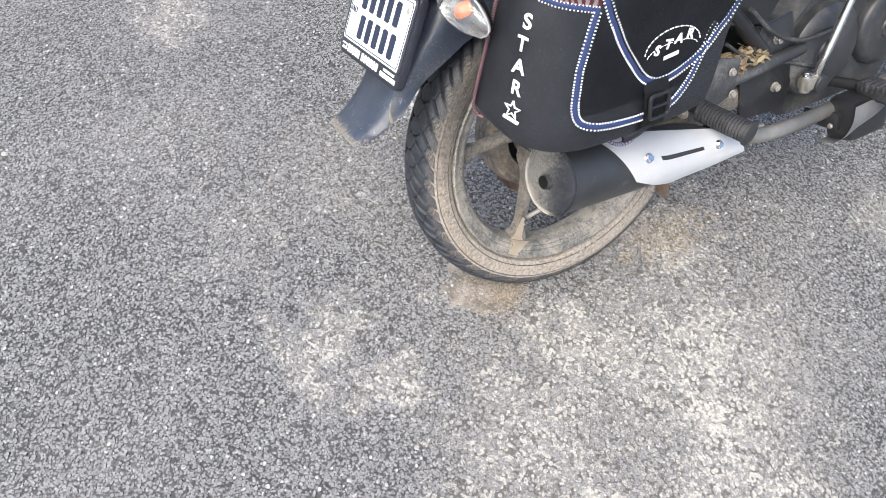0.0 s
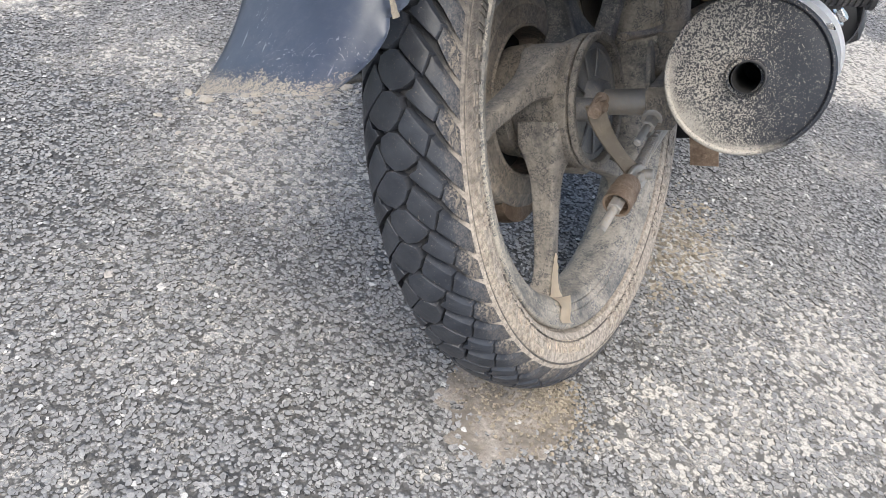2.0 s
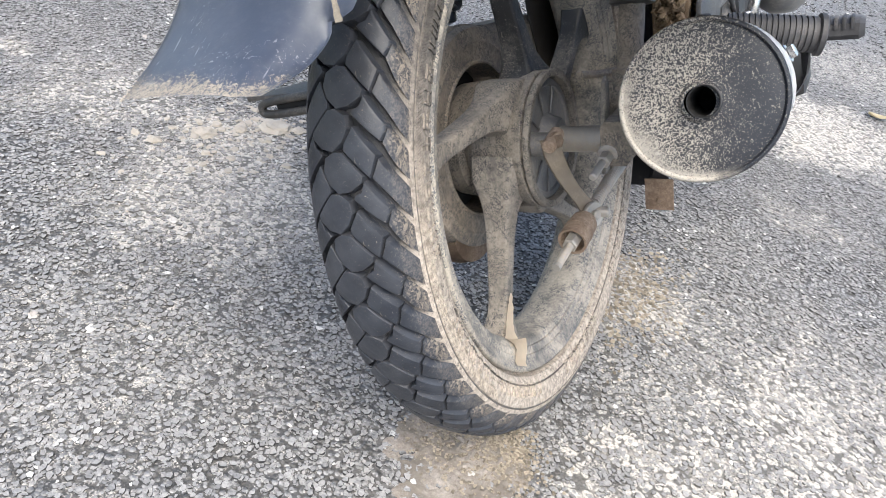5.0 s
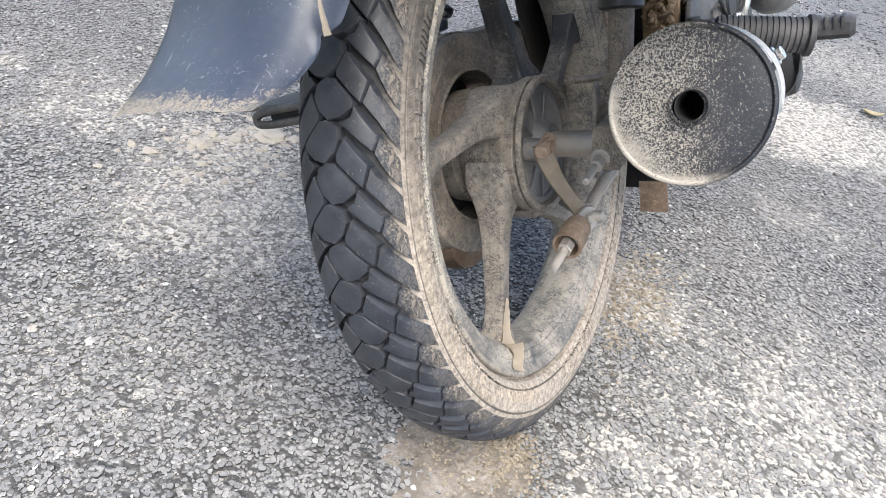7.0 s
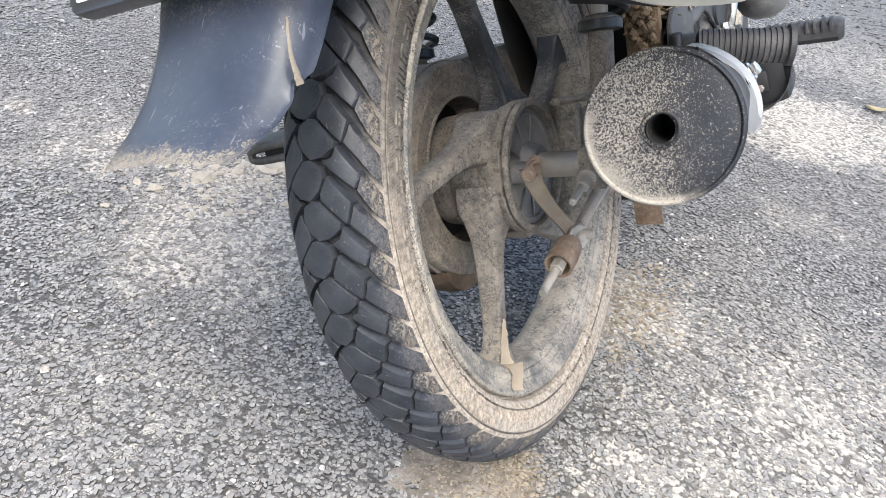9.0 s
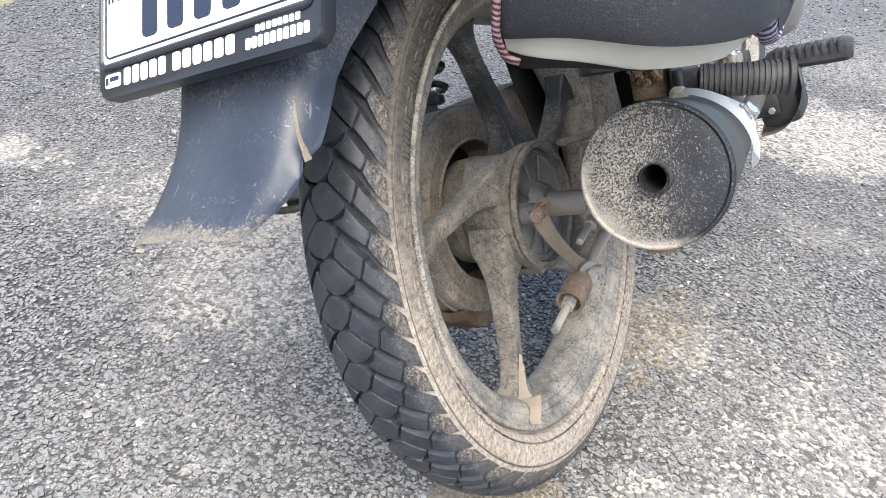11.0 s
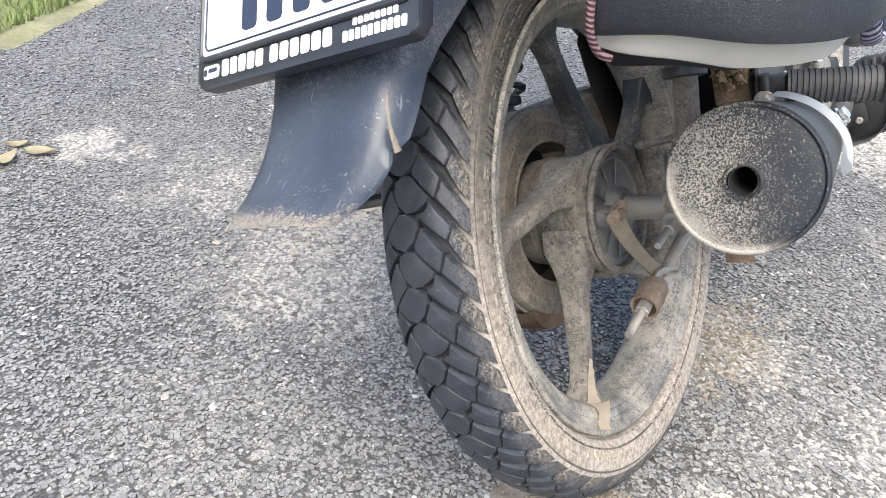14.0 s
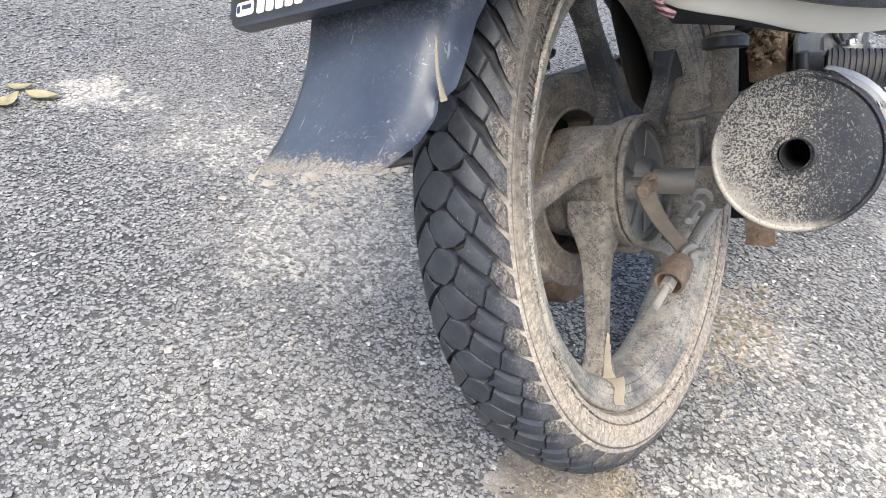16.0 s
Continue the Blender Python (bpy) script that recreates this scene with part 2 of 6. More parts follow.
def asphalt():
    g = Graph("worn_asphalt", 0.6)
    co = world_co(g)
    sand = sand_mask(g, co)
    cell, tone = g.voronoi(190, co=co), g.voronoi(190, out="Color", co=co)
    cell2 = g.voronoi(95, co=co)
    n1, n2, n3 = g.noise(2.2, 4, co=co), g.noise(30, 4, 0.6, co=co), g.noise(420, 3, 0.6, co=co)
    grey = g.t.nodes.new("ShaderNodeRGBToBW")
    g._in(grey.inputs[0], tone)
    stone = g.mix(grey.outputs[0], (0.105, 0.105, 0.108), (0.350, 0.348, 0.343))
    tar = g.mix(n2, (0.018, 0.018, 0.019), (0.052, 0.051, 0.049))
    col = g.mix(g.step(cell, 0.60, 0.50), tar, stone)
    col = g.mix(g.step(n1, 0.38, 0.68, 0.0, 0.30), col, (0.29, 0.275, 0.26))
    dusty = g.step(g.math("ADD", g.math("MULTIPLY", sand, 0.85), g.math("ADD", g.math("MULTIPLY", n2, 0.5), g.math("MULTIPLY", n3, 0.7))), 0.765, 0.97)
    col = g.mix(dusty, col, g.mix(n3, (0.14, 0.128, 0.112), (0.72, 0.675, 0.60)))
    pits = g.math("MULTIPLY", g.step(g.math("ADD", g.voronoi(125, co=co), g.math("MULTIPLY", n3, 0.25)), 0.62, 0.74), g.step(n2, 0.40, 0.55, 0.35, 0.85))
    col = g.mix(pits, col, (0.050, 0.047, 0.043))
    g.put("Base Color", col)
    h = g.math("ADD", g.math("MULTIPLY", g.step(cell, 0.75, 0.1), 0.9), g.math("ADD", g.math("MULTIPLY", g.step(cell2, 0.8, 0.1), 0.6), g.math("MULTIPLY", n3, 0.5)))
    g.bump(g.math("MULTIPLY", h, g.step(dusty, 0, 1, 1.0, 0.45)), 0.8, 0.0025)
    return g.m


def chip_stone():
    """Chippings with worn grey tops; the shade between them is painted dark onto their flanks."""
    g = Graph("road_chippings", 0.8)
    co = world_co(g)
    sand = sand_mask(g, co)
    rnd, n = g.island(), g.noise(500, 3, co=co)
    col = g.mix(rnd, (0.170, 0.170, 0.172), (0.285, 0.282, 0.276))
    col = g.mix(g.step(g.noise(2.2, 4, co=co), 0.38, 0.68, 0.0, 0.30), col, (0.31, 0.298, 0.28))
    col = g.mix(g.step(rnd, 0.965, 0.985), col, (0.50, 0.49, 0.47))
    col = g.mix(g.step(n, 0.54, 0.66, 0.0, 0.20), col, (0.42, 0.41, 0.39))
    col = g.mix(g.step(g.noise(240, 4, 0.7, co=co), 0.46, 0.34, 0.0, 0.45), col, (0.07, 0.07, 0.07))
    # Steep faces darkened by normal: crevice shade put into the colour.
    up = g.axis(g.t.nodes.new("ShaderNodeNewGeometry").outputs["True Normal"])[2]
    exposed = g.step(g.math("ADD", up, g.math("MULTIPLY", g.math("SUBTRACT", n, 0.5), 0.5)), 0.50, 0.74)
    col = g.mix(exposed, g.mix(g.step(sand, 0.1, 0.6), (0.022, 0.022, 0.023), (0.085, 0.080, 0.072)), col)
    col = g.mix(g.step(g.math("ADD", sand, g.math("MULTIPLY", n, 0.5)), 0.60, 1.20, 0.0, 0.32), col, (0.56, 0.50, 0.425))
    g.put("Base Color", col)
    g.bump(n, 0.8, 0.0016)
    return g.m


def pale_stone():
    g = Graph("pale_pebble", 0.8)
    n = g.noise(300, 4)
    g.put("Base Color", g.mix(g.island(), g.mix(n, (0.40, 0.385, 0.36), (0.56, 0.54, 0.51)), (0.34, 0.31, 0.28)))
    g.bump(n, 0.4, 0.001)
    return g.m


def leather(name, col, sheen=0.42):
    """Leatherette: fine pebbled grain, broad soft dents and a sheen that comes and goes."""
    g = Graph(name, sheen, 0.0, 0.34)
    pores, n1, n2, n3 = g.voronoi(820), g.noise(14, 4), g.noise(90, 4), g.noise(520, 4, 0.7, 0.8)
    col = g.mix(g.step(n1, 0.3, 0.7), tuple(c * 0.75 for c in col), tuple(c * 1.25 for c in col))
    g.put("Base Color", g.mix(g.step(n3, 0.56, 0.68, 0.0, 0.35), col, (0.10, 0.11, 0.125)))
    g.put("Roughness", g.math("ADD", sheen - 0.10, g.math("ADD", g.math("MULTIPLY", n2, 0.14), g.math("MULTIPLY", n1, 0.16))))
    g.bump(g.math("ADD", g.math("MULTIPLY", pores, 0.7), g.math("ADD", g.math("MULTIPLY", n3, 1.1), g.math("MULTIPLY", n2, 1.2))), 0.42, 0.0009)
    return g.m


def simple(name, col, rough=0.5, metal=0.0, var=0.12, scale=60, bump=0.1):
    g = Graph(name, rough, metal)
    n, f = g.noise(scale, 4), g.noise(scale * 9, 3)
    g.put("Base Color", g.mix(n, tuple(c * (1 - var) for c in col), tuple(min(1, c * (1 + var)) for c in col)))
    g.put("Roughness", g.math("ADD", rough - 0.08, g.math("MULTIPLY", f, 0.16)))
    g.bump(f, bump, 0.0008)
    return g.m


def striped(name, a, b, period, axis=2, slant=0.0):
    """Woven braid: two thread colours that alternate along one axis, aslant where the threads are twisted."""
    g = Graph(name, 0.8)
    xyz = g.axis()
    along = g.math("ADD", xyz[axis], g.math("MULTIPLY", xyz[0], slant)) if slant else xyz[axis]
    n, big = g.noise(900, 3), g.noise(60, 3)
    v = g.math("FRACT", g.math("ADD", g.math("MULTIPLY", along, 1.0 / period), g.math("MULTIPLY", big, 0.8)))
    wave = g.math("ABSOLUTE", g.math("SUBTRACT", v, 0.5))
    g.put("Base Color", g.mix(g.step(g.math("ADD", wave, g.math("MULTIPLY", g.math("SUBTRACT", n, 0.5), 0.35)), 0.16, 0.34), g.mix(n, a, tuple(c * 0.5 for c in a)), g.mix(n, b, tuple(c * 0.5 for c in b))))
    g.bump(g.math("ADD", wave, n), 0.6, 0.0012)
    return g.m


def clear(name, col, rough=0.08, ior=1.49, through_it=0.85):
    g = Graph(name, rough)
    g.put("Base Color", col)
    g.put("Transmission Weight", through_it)
    g.b.inputs["IOR"].default_value = ior
    return g.m


M_TREAD, M_WALL, M_FENDER = rubber_tread(), rubber_wall(), fender_plastic()
M_ALLOY = surface("muddy_black_alloy", (0.024, 0.024, 0.027), 0.5, 0.1, dust=0.84, scale=46, bump=0.5)
M_ALLOYDARK = surface("splashed_black_alloy", (0.020, 0.021, 0.024), 0.45, 0.1, dust=0.46, dust_col=(0.27, 0.245, 0.21), speck=0.62, scale=40, bump=0.5)
M_RIM = surface("muddy_rim", (0.050, 0.056, 0.066), 0.42, 0.2, dust=0.79, dust_col=(0.36, 0.325, 0.275), scale=38, bump=0.4)
M_HUB = surface("dusty_hub_casting", (0.034, 0.033, 0.032), 0.6, 0.1, dust=0.82, scale=50, bump=0.6)
M_PANEL = surface("brake_panel_alloy", (0.11, 0.11, 0.112), 0.45, 0.4, dust=0.45, dust_col=(0.27, 0.24, 0.20), speck=0.4, scale=40, bump=0.45, var=0.4)
M_RUST = surface("rusty_steel", (0.16, 0.11, 0.075), 0.75, 0.2, dust=0.58, dust_col=(0.36, 0.28, 0.215), scale=45, bump=0.5)
M_STEEL = surface("dull_zinc_steel", (0.36, 0.34, 0.31), 0.5, 0.6, dust=0.52, dust_col=(0.45, 0.37, 0.28), scale=40, bump=0.3)
M_PLATELUG = surface("dusty_grey_lug", (0.13, 0.125, 0.115), 0.6, 0.3, dust=0.55, dust_col=(0.33, 0.29, 0.24), scale=44, bump=0.5)
M_CASE = surface("muddy_chain_case", (0.07, 0.065, 0.06), 0.6, 0.1, dust=0.84, dust_col=(0.255, 0.215, 0.170), scale=30, bump=0.6)
M_FRAME = surface("black_frame_paint", (0.016, 0.016, 0.018), 0.4, 0.0, dust=0.26, scale=24, bump=0.3)
M_MUFF = surface("muffler_black_paint", (0.028, 0.029, 0.032), 0.42, 0.1, dust=0.20, dust_col=(0.36, 0.33, 0.30), scale=30, bump=0.2)


def silencer_end():
    """Black paint under dried splashes that lie thickest towards the wheel."""
    g = Graph("silencer_end_dusty", 0.55, 0.0, 0.28)
    xyz = g.axis()
    n1, n2, n3 = g.noise(30, 4), g.noise(640, 3, 0.6, 1.4), g.noise(1100, 2)
    low = g.math("ADD", g.math("MULTIPLY", g.math("SUBTRACT", 0.208, xyz[0]), 12.0), g.math("MULTIPLY", g.math("SUBTRACT", 0.074, xyz[2]), 15.0))
    low = g.math("ADD", low, g.math("MULTIPLY", g.math("SUBTRACT", n1, 0.5), 1.1))
    side = g.math("ADD", g.math("MULTIPLY", g.math("SUBTRACT", 0.222, xyz[0]), 17.0), g.math("MULTIPLY", g.math("SUBTRACT", n1, 0.5), 1.0))
    r2 = g.math("SQRT", g.math("ADD", g.math("POWER", g.math("SUBTRACT", xyz[0], 0.208), 2.0), g.math("POWER", g.math("SUBTRACT", xyz[2], 0.074), 2.0)))
    rim = g.math("MULTIPLY", g.step(g.math("ADD", r2, g.math("MULTIPLY", g.math("SUBTRACT", n1, 0.5), 0.010)), 0.044, 0.049), g.step(low, 0.25, 0.65))
    worm = g.step(g.math("ABSOLUTE", g.math("SUBTRACT", g.noise(560, 2, 0.5, 0.5), 0.5)), 0.075, 0.045)
    dense = g.step(side, -0.45, 0.85, -0.05, 0.19)
    flecks = g.math("MULTIPLY", worm, g.step(g.math("ADD", n2, dense), 0.52, 0.60))
    solid = g.math("MULTIPLY", g.math("MAXIMUM", g.step(low, 0.66, 1.1), rim), g.step(n2, 0.36, 0.46, 0.25, 1.0))
    cover = g.math("MAXIMUM", g.math("MULTIPLY", flecks, g.step(side, -0.9, 0.4, 0.30, 0.9)), solid)
    base = g.mix(n1, (0.012, 0.014, 0.019), (0.026, 0.029, 0.037))
    col = g.mix(g.step(side, -0.6, 0.8, 0.0, 0.05), base, (0.33, 0.30, 0.26))
    g.put("Base Color", g.mix(cover, col, g.mix(n3, (0.27, 0.248, 0.212), (0.45, 0.418, 0.368))))
    g.put("Roughness", g.step(cover, 0, 1, 0.58, 0.95))
    g.bump(g.math("ADD", g.math("MULTIPLY", n3, 0.3), cover), 0.4, 0.001)
    return g.m


M_MUFFEND = silencer_end()
# Soot in the pipe bore; elsewhere black that paints an opening's shade.
M_SOOT_SHADE = simple("soot_or_shade", (0.006, 0.006, 0.006), 0.9)
M_SHIELD = surface("silver_painted_shield", (0.84, 0.84, 0.84), 0.42, 0.0, dust=0.08, dust_col=(0.45, 0.42, 0.38), scale=20, bump=0.08, var=0.06)
M_CHROME = simple("chromed_steel", (0.62, 0.62, 0.62), 0.22, 1.0)
M_RUBBER = surface("black_peg_rubber", (0.030, 0.030, 0.033), 0.62, 0.0, dust=0.36, dust_col=(0.30, 0.28, 0.26), scale=45, bump=0.3)
M_ENGINE = surface("dusty_engine_casting", (0.040, 0.041, 0.044), 0.45, 0.3, dust=0.42, dust_col=(0.20, 0.188, 0.172), scale=20, bump=0.4)
M_BODY = surface("black_body_plastic", (0.014, 0.014, 0.016), 0.35, 0.0, dust=0.12, scale=14, bump=0.1)
M_DEBRIS = surface("caked_mud", (0.19, 0.13, 0.08), 0.95, 0.0, dust=0.5, dust_col=(0.46, 0.35, 0.21), speck=0.5, scale=40, bump=1.0)
M_PAINT = simple("cream_paint_drip", (0.60, 0.51, 0.39), 0.7, 0.0, 0.18, 90, 0.3)
M_PLATE = simple("white_plate_enamel", (0.78, 0.79, 0.80), 0.3, 0.0, 0.03, 30, 0.02)
M_PLATEHOLD = surface("black_plate_holder", (0.022, 0.024, 0.032), 0.36, 0.0, dust=0.16, dust_col=(0.34, 0.33, 0.32), scale=40, bump=0.12)
M_INK = simple("navy_embossed_ink", (0.018, 0.026, 0.055), 0.5)
M_WHITE = simple("white_print", (0.80, 0.80, 0.79), 0.5, 0.0, 0.04)
M_BLUEPRINT = simple("pale_blue_print", (0.25, 0.38, 0.55), 0.5)
M_BAG = leather("black_bag_leatherette", (0.017, 0.018, 0.022), 0.36)
M_BAGLOW = simple("cream_bag_base", (0.47, 0.44, 0.38), 0.6, 0.0, 0.14, 25, 0.15)
M_BRAID = striped("red_white_braid", (0.035, 0.012, 0.018), (0.27, 0.155, 0.17), 0.0036, 2, 0.55)
M_BLUE = simple("blue_piping", (0.020, 0.034, 0.105), 0.6, 0.0, 0.25, 200)
M_STITCH = simple("white_stitching", (0.74, 0.75, 0.78), 0.7)
M_RED = clear("red_lamp_lens", (0.26, 0.008, 0.014), 0.15)
M_REDIN = simple("red_reflector", (0.25, 0.01, 0.014), 0.35)
M_LENS = clear("clear_lamp_lens", (0.97, 0.98, 0.99), 0.02, 1.35, 1.0)
M_MIRROR = simple("lamp_reflector", (0.58, 0.58, 0.59), 0.32, 0.6)
M_LAMPRIM = simple("grey_lamp_rim", (0.34, 0.34, 0.35), 0.4)
M_AMBER = simple("amber_bulb", (0.85, 0.30, 0.16), 0.3)
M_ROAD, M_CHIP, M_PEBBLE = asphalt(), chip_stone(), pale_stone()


def brown_grit():
    g = Graph("brown_grit", 0.95)
    n, f = g.noise(90, 5, 0.7, 1.0), g.noise(600, 3)
    col = g.mix(g.step(n, 0.35, 0.65), (0.13, 0.108, 0.080), (0.33, 0.28, 0.215))
    g.put("Base Color", g.mix(0.75, col, g.mix(g.island(), (0.10, 0.082, 0.060), (0.43, 0.365, 0.275))))
    g.bump(g.math("ADD", n, f), 0.9, 0.003)
    return g.m


M_HEAP = brown_grit()
M_SILT = surface("pale_pink_silt", (0.19, 0.163, 0.135), 0.95, 0.0, dust=0.52, dust_col=(0.39, 0.352, 0.312), speck=0.3, scale=90, bump=0.8)
M_CREAM = surface("cream_dried_mud", (0.22, 0.19, 0.15), 0.95, 0.0, dust=0.45, dust_col=(0.40, 0.355, 0.29), speck=0.3, scale=90, bump=0.9)


def litter():
    g = Graph("dry_leaf_litter", 0.85)
    n = g.noise(220, 4)
    g.put("Base Color", g.mix(g.island(), g.mix(n, (0.07, 0.055, 0.035), (0.16, 0.13, 0.08)), (0.36, 0.29, 0.17)))
    g.bump(n, 0.4, 0.001)
    return g.m


M_LITTER = litter()
M_LEAF = simple("dry_tan_leaf", (0.50, 0.44, 0.29), 0.7, 0.0, 0.25, 60, 0.3)
M_GRASS = simple("short_grass", (0.16, 0.21, 0.06), 0.7, 0.0, 0.4, 12, 0.3)
M_VERGE = surface("dry_grassy_soil", (0.16, 0.16, 0.085), 0.95, 0.0, dust=0.5, dust_col=(0.34, 0.30, 0.20), scale=9, bump=0.6)
M_SOIL = simple("pale_soil", (0.37, 0.335, 0.285), 0.95, 0.0, 0.3, 20, 0.6)


# ---- shaping ----
def part(name, bm, material, parent=None, label="", smooth=True, matrix=None):
    """Links a bmesh as one mesh object under a thing or part."""
    me = bpy.data.meshes.new(name)
    bmesh.ops.recalc_face_normals(bm, faces=bm.faces)
    bm.to_mesh(me)
    bm.free()
    me.materials.append(material)
    if smooth:
        me.shade_smooth()
        me.set_sharp_from_angle(angle=radians(38))
    return place(name, me, parent, label, matrix)


def place(name, me, parent=None, label="", matrix=None):
    ob = new(name, me)
    if parent is not None:
        ob.parent = parent
        if parent.get("root"):
            ob.location = (0, 0, HUB_UP)
    if matrix is not None:
        ob.matrix_basis = ob.matrix_basis @ matrix
    return tagged(ob, label)


def grid_faces(bm, rows, closed_u, closed_v=False):
    n, m = len(rows), len(rows[0])
    for i in range(n if closed_v else n - 1):
        for j in range(m if closed_u else m - 1):
            a, b = rows[i], rows[(i + 1) % n]
            q = (a[j], a[(j + 1) % m], b[(j + 1) % m], b[j])
            if len(set(q)) == 4:
                bm.faces.new(q)


def loft(rings, closed=True, cap=True, bm=None, around=False):
    bm = bm or bmesh.new()
    rows = [[bm.verts.new(p) for p in ring] for ring in rings]
    grid_faces(bm, rows, closed, around)
    if cap and not around:
        bm.faces.new(rows[0])
        bm.faces.new(rows[-1])
    return bm


def revolve(prof, n=96, bm=None, closed=True, cap=False, centre=(0, 0, 0)):
    """Turns a profile of (x, radius) round the axle."""
    bm = bm or bmesh.new()
    rows = []
    for i in range(n):
        a = 2 * math.pi * i / n
        rows.append([bm.verts.new((centre[0] + x, centre[1] + r * math.cos(a), centre[2] + r * math.sin(a))) for x, r in prof])
    grid_faces(bm, rows, closed, True)
    if cap:
        bm.faces.new([row[0] for row in rows])
        bm.faces.new([row[-1] for row in rows])
    return bm


def curve_points(pts, k=6):
    """A smooth line through the points."""
    pts = [Vector(p) for p in pts]
    ext = [2 * pts[0] - pts[1], *pts, 2 * pts[-1] - pts[-2]]
    out = []
    for i in range(1, len(ext) - 2):
        p0, p1, p2, p3 = ext[i - 1:i + 3]
        for j in range(k):
            t = j / k
            out.append(0.5 * (2 * p1 + (p2 - p0) * t + (2 * p0 - 5 * p1 + 4 * p2 - p3) * t * t + (3 * p1 - p0 - 3 * p2 + p3) * t ** 3))
    return [*out, pts[-1]]


def frames_along(pts, up=(0, 0, 1)):
    pts = [Vector(p) for p in pts]
    side = None
    for i, p in enumerate(pts):
        d = (pts[min(i + 1, len(pts) - 1)] - pts[max(i - 1, 0)]).normalized()
        if side is None:
            u = Vector(up)
            if abs(u.dot(d)) > 0.95:
                u = Vector((1, 0, 0))
            side = d.cross(u).normalized()
        side = (side - d * side.dot(d)).normalized()
        yield p, d, side, side.cross(d)


def tube(pts, r, n=14, bm=None, cap=True, flat=1.0):
    """A round bar along a line. r: one radius, or one for each point."""
    rs = r if isinstance(r, (list, tuple)) else [r] * len(pts)
    rings = []
    for (p, d, s, u), rad in zip(frames_along(pts), rs):
        rings.append([p + rad * (math.cos(2 * math.pi * j / n) * s + flat * math.sin(2 * math.pi * j / n) * u) for j in range(n)])
    return loft(rings, True, cap, bm)


def lathe(origin, axis, prof, n=40, cap=False, bm=None):
    """Turns (distance along the axis, radius) round any axis."""
    origin, axis = Vector(origin), Vector(axis).normalized()
    s = axis.cross(Vector((0.1, 0.2, 1))).normalized()
    u = s.cross(axis)
    return loft([[origin + axis * k + r * (math.cos(2 * math.pi * j / n) * s + math.sin(2 * math.pi * j / n) * u) for j in range(n)] for k, r in prof], True, cap, bm)


def rod(a, b, r, n=16, bm=None, edge=0.0012):
    """A straight bar with broken end edges."""
    a, b = Vector(a), Vector(b)
    d = (b - a).normalized()
    return tube([a, a + d * edge, b - d * edge, b], [r - edge, r, r, r - edge], n, bm)


def hexagon(a, b, r, bm=None):
    return rod(a, b, r, 6, bm, 0.0008)


def box(c, s, bevel=0.003, rot=None, bm=None, seg=2):
    bm = bm or bmesh.new()
    m = Matrix.Translation(c) @ (Euler([radians(a) for a in rot]).to_matrix().to_4x4() if rot else Matrix()) @ Matrix.Diagonal((*s, 1))
    made = bmesh.ops.create_cube(bm, size=1, matrix=m)["verts"]
    if bevel:
        edges = list({e for v in made for e in v.link_edges})
        bmesh.ops.bevel(bm, geom=edges, offset=bevel, segments=seg, profile=0.6, affect="EDGES")
    return bm


def slab(poly, thick, place_at, bevel=0.0015, bm=None):
    """A flat plate: a polygon in its own x and y, of a thickness along z, laid by a matrix."""
    bm = bm or bmesh.new()
    n = len(poly)
    low = [bm.verts.new(place_at @ Vector((x, y, 0))) for x, y in poly]
    top = [bm.verts.new(place_at @ Vector((x, y, thick))) for x, y in poly]
    faces = [bm.faces.new(low[::-1]), bm.faces.new(top)]
    faces += [bm.faces.new((low[i], low[(i + 1) % n], top[(i + 1) % n], top[i])) for i in range(n)]
    if bevel:
        bmesh.ops.bevel(bm, geom=list({e for f in faces[:2] for e in f.edges}), offset=bevel, segments=2, profile=0.5, affect="EDGES")
    return bm


def round_rect(w, h, r, k=5):
    out = []
    for cx, cy, a0 in ((w / 2 - r, h / 2 - r, 0), (-w / 2 + r, h / 2 - r, 90), (-w / 2 + r, -h / 2 + r, 180), (w / 2 - r, -h / 2 + r, 270)):
        out += [(cx + r * math.cos(radians(a0 + 90 * j / k)), cy + r * math.sin(radians(a0 + 90 * j / k))) for j in range(k + 1)]
    return out


def basis(origin, x, y):
    x, y = Vector(x).normalized(), Vector(y)
    z = x.cross(y).normalized()
    y = z.cross(x)
    m = Matrix((x, y, z)).transposed().to_4x4()
    m.translation = origin
    return m


def helix(a, b, r, wire, turns, bm=None, k=12):
    a, b = Vector(a), Vector(b)
    d = (b - a)
    s = d.cross(Vector((0.3, 0.2, 1))).normalized()
    u = s.cross(d.normalized())
    n = int(turns * k)
    return tube([a + d * i / n + r * (math.cos(2 * math.pi * i / k) * s + math.sin(2 * math.pi * i / k) * u) for i in range(n + 1)], wire, 6, bm)


def bolt(at, way, r, high, material, parent, name="bolt", label=""):
    """A hexagon head on a washer."""
    at, way = Vector(at), Vector(way).normalized()
    bm = rod(at, at + way * high * 0.3, r * 1.35, 18, None, 0.0005)
    hexagon(at + way * high * 0.3, at + way * high, r, bm)
    return part(name, bm, material, parent, label)


# ---- road ----
def sheet(name, x0, x1, y0, y1, z, material, nx=1, ny=1):
    bm = bmesh.new()
    rows = [[bm.verts.new((x0 + (x1 - x0) * i / nx, y0 + (y1 - y0) * j / ny, z)) for i in range(nx + 1)] for j in range(ny + 1)]
    grid_faces(bm, rows, False)
    return part(name, bm, material, smooth=False)


road = tagged(sheet("road", -400, 400, -400, 400, 0.0, M_ROAD), "grey weathered asphalt road with coarse chippings and sand", "road", kind="structure")


